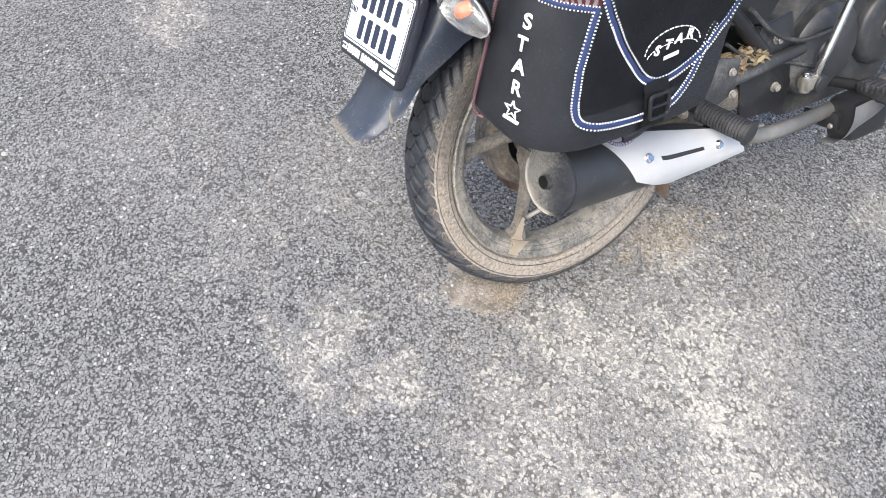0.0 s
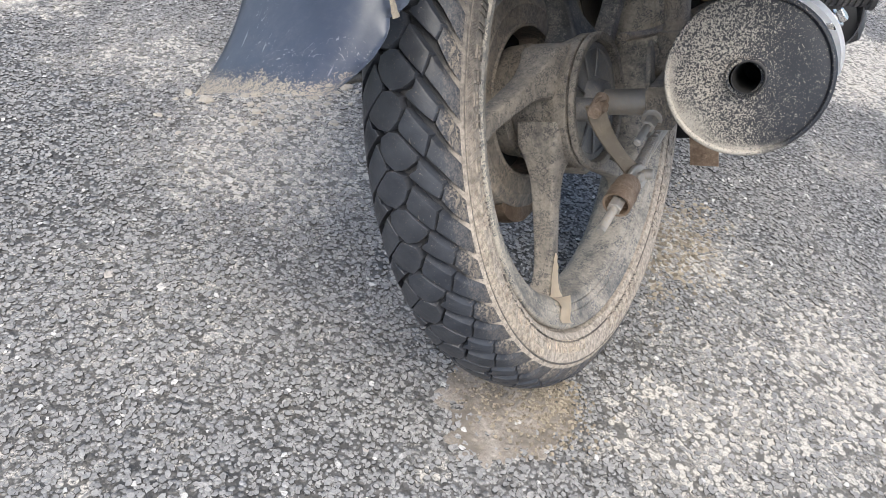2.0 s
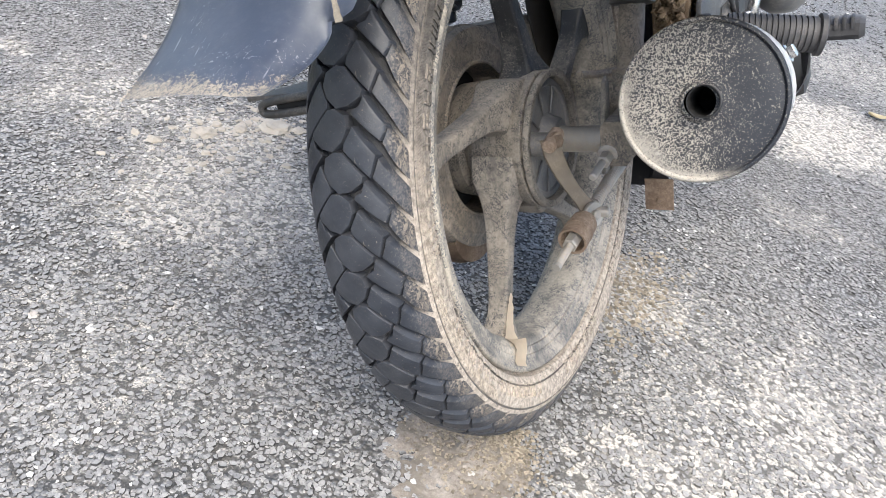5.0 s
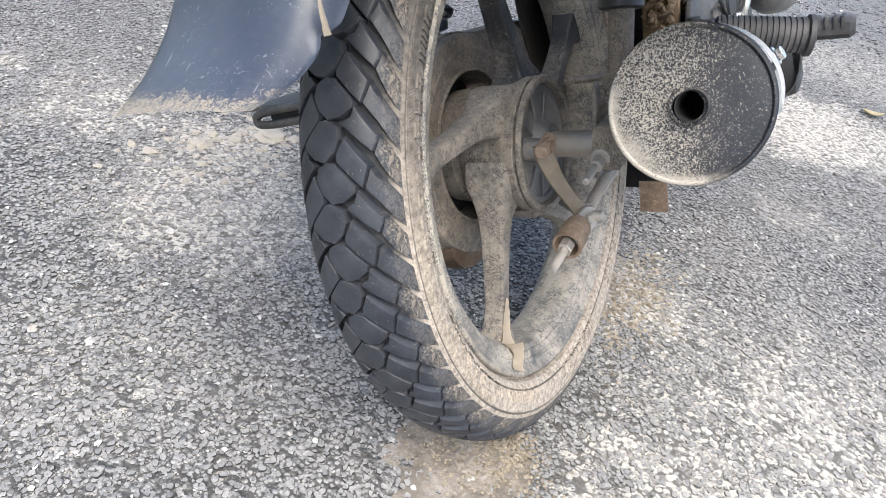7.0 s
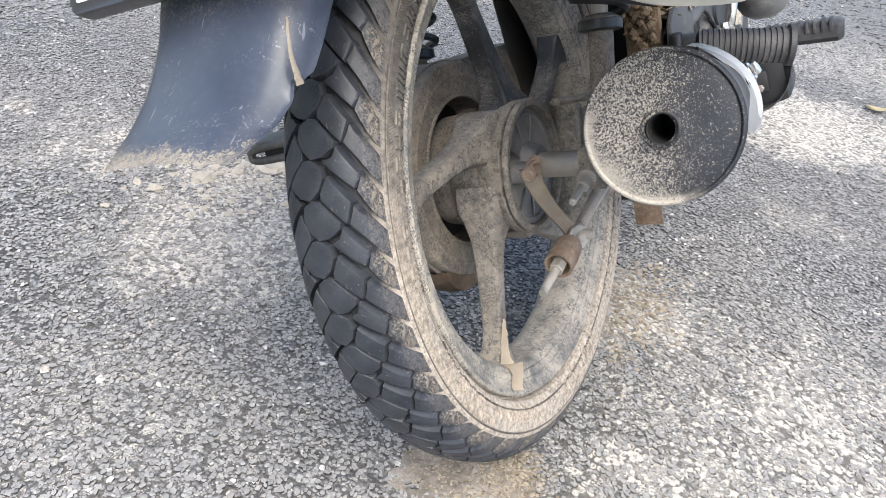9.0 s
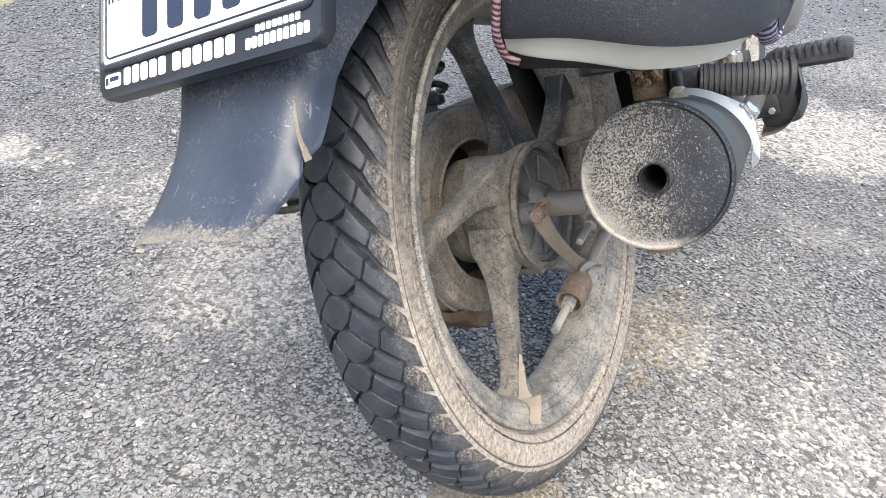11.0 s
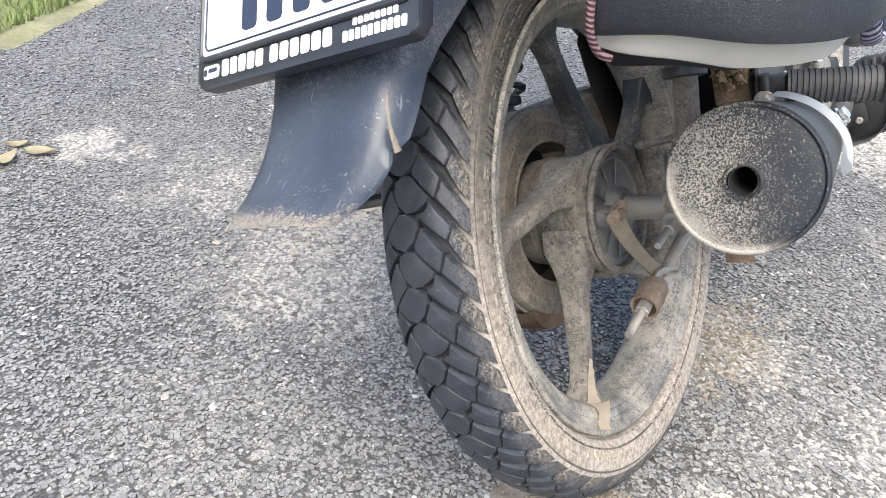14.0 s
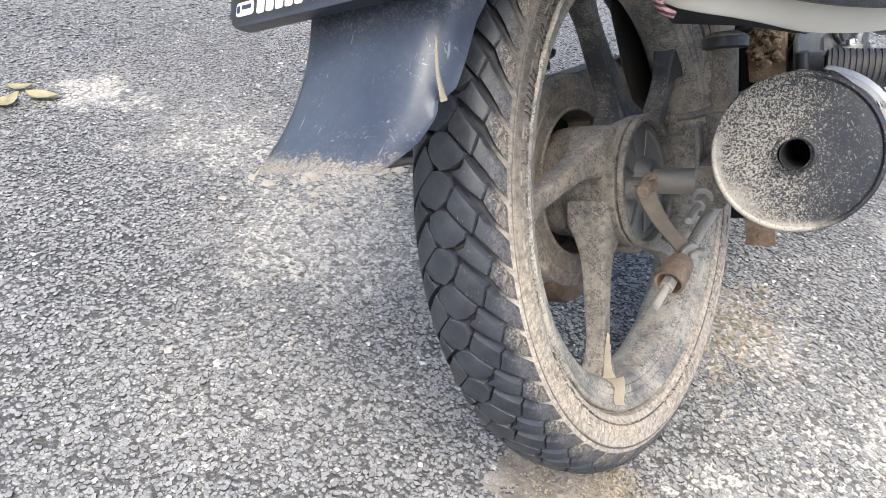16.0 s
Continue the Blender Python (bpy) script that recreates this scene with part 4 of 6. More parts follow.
bm = rod((-0.034, 0, 0), (-0.120, 0, 0), 0.012)
part("axle_end", bm, M_STEEL, motorcycle)
# low flap of the case
rows = []
for i in range(11):
    a = radians(226 + 40 * i / 10)
    k = 0.014 * math.sin(math.pi * i / 10) ** 0.6
    rows.append([(x, r * math.cos(a), r * math.sin(a)) for x, r in ((-0.090, 0.112), (-0.088, 0.117 + k), (-0.060, 0.1185 + k), (-0.046, 0.116 + k), (-0.0445, 0.109))])
bm = loft(rows, False, False)
bmesh.ops.solidify(bm, geom=list(bm.faces), thickness=0.002)
part("case_flap", bm, M_RUST, chain_case, "rust-brown lower flap")

# pale paint run on one spoke and the rim below it
a = SPOKES[2]
m = turned(a)
bm = bmesh.new()
run = [(0.0122, 0.157, -0.0128, -0.0085), (0.0121, 0.160, -0.0132, -0.0058), (0.0120, 0.172, -0.0128, -0.0005), (0.0122, 0.186, -0.0135, 0.003), (0.0140, 0.194, -0.017, 0.003), (0.0172, 0.2025, -0.024, 0.008)]
fine = []
for p, q in zip(run, run[1:]):
    for k in range(4):
        row = [a + (b - a) * k / 4 for a, b in zip(p, q)]
        jag = 0.0030 * noise.noise((row[1] * 160, 2.0, 0))
        fine.append((row[0], row[1], row[2] + jag, row[3] + 0.0040 * noise.noise((row[1] * 190, 7.0, 0))))
bm = loft([[m @ Vector((x, r, w0 + (w1 - w0) * j / 4)) for j in range(5)] for x, r, w0, w1 in fine + run[-1:]], False, False)
bmesh.ops.solidify(bm, geom=list(bm.faces), thickness=0.0012)
part("paint_run", bm, M_PAINT, rear_wheel, "cream paint run")
rings = []
for x, r, w0, w1 in ((0.0190, 0.2030, -0.030, 0.018), (0.0225, 0.2050, -0.026, 0.014), (0.0255, 0.2070, -0.024, 0.009), (0.0290, 0.2120, -0.023, 0.004), (0.0305, 0.2195, -0.025, 0.0), (0.0325, 0.2235, -0.028, -0.004), (0.0355, 0.2268, -0.031, -0.008)):
    row = []
    for j in range(7):
        w = w0 + (w1 - w0) * j / 6 + (j / 3 - 1) * 0.006 * noise.noise((x * 300, 5.0 + (j > 3), 0))
        row.append(m @ Vector((x + 0.0009, math.sqrt(r * r - w * w) - 0.0009, w)))
    rings.append(row)
bm = loft(rings, False, False)
bmesh.ops.solidify(bm, geom=list(bm.faces), thickness=0.0008)
part("paint_splash", bm, M_PAINT, rear_wheel, "cream paint splash")

# ---- mudguard and tail ----
# lower rim of the flank, as (y, z)
FLANK_RIM = [(-0.393, 0.1415), (-0.378, 0.1430), (-0.365, 0.1455), (-0.352, 0.1490), (-0.338, 0.1560), (-0.333, 0.1610), (-0.3315, 0.1660), (-0.326, 0.1655), (-0.312, 0.1690), (-0.297, 0.1840), (-0.281, 0.2030), (-0.262, 0.2170), (-0.20, 0.2500), (-0.10, 0.2900), (0.02, 0.3000), (0.20, 0.2900)]


def fender():
    """A channel over the tyre: a flat back, a rounded corner and a flank down to its own rim, ending in a flared flap."""
    spine = [(0.16, 0.372), (0.06, 0.392), (-0.06, 0.388), (-0.15, 0.362), (-0.22, 0.318), (-0.272, 0.268), (-0.300, 0.232), (-0.318, 0.203), (-0.338, 0.179), (-0.362, 0.160), (-0.392, 0.1425)]
    half = [0.062, 0.062, 0.062, 0.062, 0.062, 0.062, 0.0605, 0.0585, 0.0570, 0.0555, 0.0530]
    fine = curve_points([(0, y, z) for y, z in spine], 7)
    rows, n = [], len(fine)
    for i, (p, d, _, _) in enumerate(frames_along(fine, (1, 0, 0))):
        t = i / (n - 1) * (len(spine) - 1)
        k = min(int(t), len(spine) - 2)
        hw = half[k] + (half[k + 1] - half[k]) * (t - k)
        inward = Vector((0, -d.z, d.y))
        if inward.dot(Vector((0, -p.y, -p.z))) < 0:
            inward = -inward
        reach = 0.09
        for (y0, z0), (y1, z1) in zip(FLANK_RIM, FLANK_RIM[1:]):
            det = inward.y * (z0 - z1) - inward.z * (y0 - y1)
            if abs(det) > 1e-9:
                q = ((y0 - p.y) * (z0 - z1) - (z0 - p.z) * (y0 - y1)) / det
                f = (inward.y * (z0 - p.z) - inward.z * (y0 - p.y)) / det
                if -0.001 <= f <= 1.001 and 0 < q < reach:
                    reach = q
        reach = max(0.0012, reach)
        near = min(reach * 0.75, 0.080)
        corner = min(1.0, reach / 0.030)
        row = [p + Vector((-hw, 0, 0)) + inward * min(near, 0.012), p + Vector((-hw * 0.995, 0, 0)) + inward * 0.0042 * corner, p + Vector((-hw * 0.975, 0, 0)) + inward * 0.0012]
        for x, q in ((-0.93, 0.0), (-0.8, -0.0008), (-0.5, -0.0014), (-0.2, -0.0017), (0.1, -0.0017), (0.35, -0.0012), (0.5, -0.0004), (0.60, 0.0007), (0.70, 0.0025), (0.79, 0.0052), (0.87, 0.0092), (0.935, 0.0145), (0.975, 0.0205), (0.995, 0.0270)):
            row.append(p + Vector((x * hw, 0, 0)) + inward * (min(q, reach * 0.97) if q > 0 else q))
        last = max(0.0270, 0.0)
        for f in (0.35, 0.7, 1.0):
            row.append(p + Vector((hw, 0, 0)) + inward * (min(last, reach * 0.97) + (reach - min(last, reach * 0.97)) * f))
        rows.append(row)
    bm = loft(rows, False, False)
    bmesh.ops.solidify(bm, geom=list(bm.faces), thickness=0.0026)
    return bm


mudguard = part("mudguard", fender(), M_FENDER, motorcycle, "scuffed black plastic mudguard with mud along its lower edge")
# sliver of dried mud in the joint of the flank
sliver = curve_points([(-0.3248, 0.2010, 0.0003), (-0.3285, 0.1890, 0.0009), (-0.3300, 0.1800, 0.0015), (-0.3295, 0.1720, 0.0026), (-0.3290, 0.1650, 0.0036)], 5)
rows = []
for p in sliver:
    j = 0.0007 * noise.noise((p.y * 400, 3.0, 0))
    rows.append([(0.0592, p.x - p.z + j, p.y), (0.0605, p.x - p.z * 0.4, p.y), (0.0606, p.x + p.z * 0.4 + j, p.y), (0.0592, p.x + p.z + j, p.y)])
bm = loft(rows, True, True)
part("mud_streak", bm, M_CREAM, mudguard, "cream streak of dried mud")

# number plate on its holder
PB, PT = Vector((0.0, -0.3340, 0.2300)), Vector((0.0, -0.2760, 0.3430))
plate_up = (PT - PB).normalized()
plate_at = basis((PB + PT) / 2 + Vector((-0.003, 0, 0)), (1, 0.012, 0.0), plate_up)
plate_at = plate_at if (plate_at.to_3x3() @ Vector((0, 0, 1))).y < 0 else plate_at @ Matrix.Rotation(math.pi, 4, "Y")
LEN = (PT - PB).length
plate_holder = part("number_plate_holder", slab(round_rect(0.210, LEN, 0.007), 0.012, plate_at @ Matrix.Translation((0, 0, -0.012)), 0.0025), M_PLATEHOLD, motorcycle, "black plastic number plate holder with white dealer lettering bars")
inner = round_rect(0.198, 0.1005, 0.005)
up = LEN / 2 - 0.0055 - 0.1005 / 2
lip = [(x, y + up) for x, y in inner]
bm = tube([plate_at @ Vector((x, y, 0.0012)) for x, y in lip + lip[:1]], 0.0024, 8, None, False)
part("holder_lip", bm, M_PLATEHOLD, plate_holder)
number_plate = part("number_plate", slab(round_rect(0.195, 0.0975, 0.005), 0.0018, plate_at @ Matrix.Translation((0, up, 0.0004)), 0.0006), M_PLATE, motorcycle, "white number plate with two rows of dark bars")
bm = tube([plate_at @ Vector((x, y + up, 0.0024)) for x, y in round_rect(0.187, 0.0895, 0.005) + round_rect(0.187, 0.0895, 0.005)[:1]], 0.0007, 6, None, False)
part("plate_border", bm, M_INK, number_plate)


def bars(name, rows, at, material, parent, thick=0.0012, joined=False):
    """Plain bars that stand for figures: centre x, centre y, width, height; each a part of its own, or the smallest joined."""
    bm = bmesh.new()
    for x, y, w, h in rows:
        slab(round_rect(w, h, min(w, h) * 0.22, 2), thick, at @ Matrix.Translation((x, y, 0)), 0, bm)
        if not joined:
            part(name, bm, material, parent, smooth=False)
            bm = bmesh.new()
    if joined:
        tagged(part(name, bm, material, parent, smooth=False), kind="stuff")
    else:
        bm.free()


PLATE_FACE = plate_at @ Matrix.Translation((0, up, 0.0021))
bars("plate_figure", [(-0.050 + 0.0265 * i, 0.0215, 0.0150, 0.034) for i in range(5)] + [(-0.043 + 0.0265 * i, -0.0215, 0.0150, 0.034) for i in range(5)], PLATE_FACE, M_INK, number_plate)
bars("plate_emblem", [(-0.082, 0.018, 0.010, 0.013)], PLATE_FACE, M_BLUEPRINT, number_plate)


def raised_letter(ch, size, m, material, parent, name, label=""):
    """One letter of the built-in font as a thin raised mesh."""
    cu = bpy.data.curves.new("letter_shape", "FONT")
    cu.body, cu.size, cu.extrude, cu.align_x, cu.align_y = ch, size, 0.0003, "CENTER", "CENTER"
    tmp = bpy.data.objects.new("letter_shape", cu)
    me = bpy.data.meshes.new_from_object(tmp)
    bpy.data.objects.remove(tmp)
    bpy.data.curves.remove(cu)
    me.transform(m)
    me.materials.clear()
    me.materials.append(material)
    return place(name, me, parent, label)


for i, ch in enumerate("IND"):
    raised_letter(ch, 0.0125, PLATE_FACE @ Matrix.Translation((-0.0895 + 0.0075 * i, -0.003, 0.0004)), M_INK, number_plate, "plate_letter", "small dark capital letter")

for x in (-0.080, 0.084):
    part("plate_rivet", rod(PLATE_FACE @ Vector((x, 0.033, -0.001)), PLATE_FACE @ Vector((x, 0.033, 0.0022)), 0.0042, 14), M_STEEL, number_plate)
low_y = -LEN / 2 + 0.0115
bars("dealer_badge", [(-0.088, low_y, 0.018, 0.0095)], plate_at @ Matrix.Translation((0, 0, 0.0002)), M_WHITE, plate_holder, 0.0006)
bars("badge_mark", [(-0.0945, low_y, 0.0032, 0.005), (-0.086, low_y + 0.001, 0.010, 0.0030)], plate_at @ Matrix.Translation((0, 0, 0.0009)), M_INK, plate_holder, 0.0003)
bars("dealer_bar", [(-0.0715 + 0.0095 * i, low_y + 0.0004, 0.0072, 0.0118) for i in range(5)] + [(-0.0185 + 0.0102 * i, low_y + 0.0004, 0.0078, 0.0118) for i in range(6)], plate_at @ Matrix.Translation((0, 0, 0.0002)), M_WHITE, plate_holder, 0.0006)
bars("dealer_small_bar", [(0.0560 + 0.0046 * i, low_y + 0.0052, 0.0034, 0.0048) for i in range(8)] + [(0.0480 + 0.0052 * i, low_y - 0.0026, 0.0038, 0.0068) for i in range(10)], plate_at @ Matrix.Translation((0, 0, 0.0002)), M_WHITE, plate_holder, 0.0006, True)

# tail lamp and body behind it
rings = []
for y, w, z0, z1 in ((-0.318, 0.052, 0.372, 0.412), (-0.312, 0.064, 0.362, 0.424), (-0.28, 0.070, 0.352, 0.440), (-0.24, 0.070, 0.352, 0.445)):
    rings.append([(x * w, y, (z0 + z1) / 2 + z * (z1 - z0) / 2) for x, z in ((-1, -0.7), (-0.85, -1), (0.85, -1), (1, -0.7), (1, 0.7), (0.85, 1), (-0.85, 1), (-1, 0.7))])
tail_lamp = part("tail_lamp", loft(rings), M_RED, motorcycle, "red plastic tail lamp")
bm = loft([[(x * 0.9, y + 0.004, z * 1.0 + 0.0) for x, y, z in ring] for ring in [rings[0]]] + [[(x * 0.88, -0.25, z) for x, y, z in rings[2]]])
part("lamp_reflector", bm, M_REDIN, tail_lamp)
rings = []
for y, w, z0, z1 in ((-0.262, 0.072, 0.335, 0.470), (-0.22, 0.084, 0.315, 0.50), (-0.12, 0.100, 0.33, 0.54), (0.05, 0.120, 0.36, 0.56), (0.30, 0.125, 0.36, 0.56)):
    rings.append([(x * w, y, (z0 + z1) / 2 + z * (z1 - z0) / 2) for x, z in ((-1, -0.6), (-0.8, -1), (0.8, -1), (1, -0.6), (1, 0.6), (0.8, 1), (-0.8, 1), (-1, 0.6))])
part("tail_body", loft(rings), M_BODY, motorcycle, "black plastic tail body")


def indicator(side):
    """Turn signal: a pointed clear lens over a bright bowl with an amber bulb, on a rubber stalk."""
    base = Vector((side * 0.128, -0.257, 0.351))
    tip = Vector((side * 0.218, -0.246, 0.326))
    ax = tip - base
    lens, bowl, back = [], [], []
    for k, w, h in ((0.0, 0.010, 0.012), (0.05, 0.017, 0.018), (0.15, 0.022, 0.0235), (0.35, 0.025, 0.0275), (0.6, 0.0235, 0.026), (0.82, 0.016, 0.0195), (0.95, 0.008, 0.011), (1.0, 0.003, 0.004)):
        c = base + ax * k
        lens.append([c + Vector((0, -0.85 * w * math.cos(t), h * math.sin(t))) for t in [math.pi * j / 12 - math.pi / 2 for j in range(13)]])
        bowl.append([c + Vector((0, 0.002 + 0.45 * w * math.cos(t), 0.95 * h * math.sin(t))) for t in [math.pi * j / 12 - math.pi / 2 for j in range(13)]])
        back.append([c + Vector((0, 0.004 + 0.75 * w * math.cos(t), 1.0 * h * math.sin(t))) for t in [math.pi * j / 12 - math.pi / 2 for j in range(13)]])
    bm = loft(back, False, False)
    bmesh.ops.solidify(bm, geom=list(bm.faces), thickness=0.0015)
    body = part("turn_signal", bm, M_BODY, motorcycle, "black turn signal with clear lens and amber bulb")
    bm = loft(lens, False, False)
    bmesh.ops.solidify(bm, geom=list(bm.faces), thickness=0.0012)
    glass = part("signal_lens", bm, M_LENS, body, "clear plastic lens")
    glass.visible_shadow = False
    edge = [r[0] for r in lens] + [r[-1] for r in lens[::-1]]
    part("lens_rim", tube(edge + edge[:1], 0.0015, 6, None, False), M_LAMPRIM, body)
    bm = loft(bowl, False, False)
    bmesh.ops.solidify(bm, geom=list(bm.faces), thickness=0.0008)
    part("signal_bowl", bm, M_MIRROR, body)
    c = base + ax * 0.5
    bm = tube([c + Vector((0, k, 0)) for k in (-0.011, -0.009, -0.004, 0.006)], [0.003, 0.007, 0.009, 0.008], 14)
    part("signal_bulb", bm, M_AMBER, body, "amber bulb")
    bm = tube(curve_points([(side * 0.060, -0.235, 0.362), (side * 0.095, -0.245, 0.358), base + Vector((side * 0.006, 0.006, 0))], 4), 0.012, 14, None, True, 1.2)
    part("signal_stalk", bm, M_RUBBER, body)


indicator(1)
indicator(-1)

# ---- silencer ----
MA, MB = Vector((0.208, -0.158, 0.0740)), Vector((0.182, 0.105, 0.0190))
ax = (MB - MA)
ux = ax.normalized()
bm = lathe(MA, ux, [(0.000, 0.0510), (0.004, 0.0530), (0.012, 0.0533), (0.08, 0.0510), (0.20, 0.0465), (0.27, 0.0440), (0.31, 0.038), (0.335, 0.030), (0.365, 0.021)], 56)
silencer = part("silencer", bm, M_MUFF, motorcycle, "matt black steel silencer with dusty end")
bm = lathe(MA, ux, [(0.0005, 0.0508), (-0.0004, 0.0492), (-0.0018, 0.038), (-0.0026, 0.026), (-0.0030, 0.019), (-0.0045, 0.0140), (-0.0080, 0.0118), (-0.0080, 0.0100)], 56)
part("end_cap", bm, M_MUFFEND, silencer, "round end cap speckled with dried mud")
bm = lathe(MA, ux, [(0.005, 0.0534), (0.003, 0.0540), (0.0, 0.0540), (-0.0016, 0.0530), (-0.0020, 0.0516), (-0.0008, 0.0504), (0.002, 0.0500)], 56)
part("rolled_seam", bm, M_MUFFEND, silencer)
tip = MA + Vector((0.0025, 0, 0.0003))
bm = lathe(tip, ux, [(0.004, 0.0112), (-0.0090, 0.0109), (-0.0128, 0.0107), (-0.0134, 0.0104), (-0.0128, 0.0100), (0.0, 0.0099)], 36)
part("tail_pipe", bm, M_ENGINE, silencer)
part("pipe_bore", lathe(tip, ux, [(-0.0126, 0.00985), (-0.006, 0.00975), (0.060, 0.0096), (0.062, 0.0005)], 32), M_SOOT_SHADE, silencer)
pipe = curve_points([MA + ux * 0.345, MA + ux * 0.40, (0.168, 0.34, -0.038), (0.168, 0.44, -0.043), (0.160, 0.56, -0.045), (0.13, 0.75, -0.06)], 6)
part("exhaust_pipe", tube(pipe, [0.022 - 0.008 * min(1, i / 8) for i in range(len(pipe))], 24), surface("heat_stained_pipe", (0.20, 0.19, 0.175), 0.45, 0.6, dust=0.35, dust_col=(0.38, 0.34, 0.29), scale=30), silencer, "dull heat-stained exhaust pipe")


def shield():
    """Heat shield: a curved sheet clasping the outer side of the silencer, with a slot."""
    rows = []
    for i in range(25):
        k = i / 24
        y0 = k * 0.252
        c = MA + ux * (0.130 + y0)
        r = 0.0562 + 0.0030 * min(1.0, k / 0.12) - 0.0205 * max(0.0, k - 0.15) / 0.85
        lo, hi = -4 - 30 * min(1.0, k / 0.35) + 14 * max(0.0, k - 0.7) / 0.3, 58 - 4 * k
        row = []
        for j in range(19):
            f = j / 12 if j <= 12 else 1 + (j - 12) * 0.055 * max(0.0, 1 - 0.9 * k)
            a = radians(lo + (hi - lo) * f)
            skew = 0.036 * f * (1 - k) ** 1.2 + (-0.035 * (1 - f) * max(0.0, k - 0.5) * 2)
            row.append(c + Vector((1, 0, 0)) * r * math.cos(a) + Vector((0, 0, 1)) * r * math.sin(a) - ux * skew)
        rows.append(row)
    bm = bmesh.new()
    vs = [[bm.verts.new(p) for p in row] for row in rows]
    for i in range(24):
        for j in range(18):
            if 7 <= i <= 15 and 7 <= j <= 7:
                continue
            bm.faces.new((vs[i][j], vs[i][j + 1], vs[i + 1][j + 1], vs[i + 1][j]))
    bmesh.ops.solidify(bm, geom=list(bm.faces), thickness=0.0022)
    return bm


heat_shield = part("heat_shield", shield(), M_SHIELD, silencer, "silver painted slotted heat shield")
for k, a in ((0.158, 30), (0.335, 22)):
    c = MA + ux * k
    n = Vector((math.cos(radians(a)), 0, math.sin(radians(a))))
    bolt(c + n * (0.0585 if k < 0.2 else 0.0440), n, 0.0058, 0.0075, M_CHROME, silencer, "shield_bolt")
bm = slab([(-0.017, -0.020), (0.017, -0.020), (0.017, 0.020), (-0.017, 0.020)], 0.003, basis((0.094, 0.175, -0.123), (1, 0, 0), (0, 0, 1)), 0.001)
rod((0.094, 0.170, -0.130), (0.094, 0.180, -0.130), 0.0035, 10, bm)
part("stand_foot", bm, M_RUST, motorcycle, "rusty square steel tab")
bm = tube([(0.094, 0.180, -0.105), (0.090, 0.26, -0.075), (0.07, 0.40, -0.05)], 0.010, 12)
part("stand_arm", bm, M_FRAME, motorcycle)


# ---- foot pegs ----
def peg(inner, outer, r, ribs, name, label):
    a, b = Vector(inner), Vector(outer)
    d = b - a
    pts, rs = [a, a + d * 0.01], [r * 0.7, r * 0.95]
    for i in range(ribs):
        k0 = 0.03 + 0.87 * i / ribs
        for f, rr in ((0.0, 0.91), (0.22, 0.91), (0.30, 1.0), (0.92, 1.0)):
            pts.append(a + d * (k0 + 0.87 * f / ribs))
            rs.append(r * rr)
    pts += [a + d * 0.92, a + d * 0.935, a + d * 0.985, b]
    rs += [r * 0.95, r * 1.16, r * 1.16, r * 1.0]
    ob = part(name, tube(pts, rs, 20), M_RUBBER, motorcycle, label)
    return ob


pillion_peg = peg((0.168, 0.168, 0.066), (0.259, 0.192, 0.050), 0.0182, 15, "pillion_foot_peg", "black ribbed rubber pillion foot peg")
bm = box((0.155, 0.172, 0.069), (0.030, 0.026, 0.020), 0.004)
rod((0.150, 0.158, 0.060), (0.150, 0.158, 0.085), 0.007, 14, bm)
part("peg_hinge", bm, M_FRAME, pillion_peg)
bm = slab([(-0.012, -0.02), (0.03, -0.045), (0.10, -0.03), (0.115, 0.03), (0.06, 0.05), (0.0, 0.02)], 0.006, basis((0.140, 0.165, 0.075), (0, 1, 0.12), (0, -0.12, 1)))
part("hanger_plate", bm, M_ENGINE, motorcycle, "grey cast footrest hanger plate")
for p in ((0.147, 0.185, 0.062), (0.147, 0.255, 0.100), (0.147, 0.262, 0.058)):
    bolt(p, (1, 0, 0), 0.0055, 0.007, M_STEEL, motorcycle)
front_peg = part("rider_foot_peg", loft([[(x, 0.572 + s * 0.024 * w, -0.008 + t * 0.014 * w) for s, t in ((-1, -0.5), (-0.7, -1), (0.7, -1), (1, -0.5), (1, 0.6), (0.7, 1), (-0.7, 1), (-1, 0.6))] for x, w in ((0.175, 0.7), (0.185, 1), (0.205, 1.0), (0.285, 1.05), (0.292, 0.8))]), M_RUBBER, motorcycle, "black rubber rider foot peg")
for k in range(9):
    part("peg_rib", box((0.192 + 0.0105 * k, 0.560, 0.002), (0.0050, 0.030, 0.017), 0.0015), M_RUBBER, front_peg)
bm = tube([(0.11, 0.56, -0.02), (0.18, 0.572, -0.012)], 0.011, 14)
part("peg_mount", bm, M_FRAME, front_peg)
# ladies' step on the far side
M_STEP = surface("dusty_step_steel", (0.045, 0.042, 0.038), 0.6, 0.1, dust=0.48, dust_col=(0.20, 0.175, 0.145), scale=34, bump=0.4)
bm = slab([(-0.056, -0.030), (-0.030, 0.026), (0.060, 0.026), (0.060, -0.030)], 0.005, basis((-0.185, -0.090, 0.078), (1, 0, 0.03), (0, 1, 0.0)), 0.0015)
side_step = part("side_step", bm, M_STEP, motorcycle, "dusty black steel side step")
bm = tube(curve_points([(-0.128, -0.119, 0.084), (-0.212, -0.119, 0.075), (-0.224, -0.119, 0.068), (-0.212, -0.119, 0.0625), (-0.128, -0.119, 0.070)], 5), 0.0042, 10, None, True, 1.0)
part("step_lip", bm, M_STEP, side_step)
# Solid black strip: the slot's shade is its colour.
part("step_slot", box((-0.168, -0.116, 0.0725), (0.076, 0.003, 0.010), 0.001, (0, -6, 0)), M_SOOT_SHADE, side_step, "dark strip standing in for the shade in the slot")
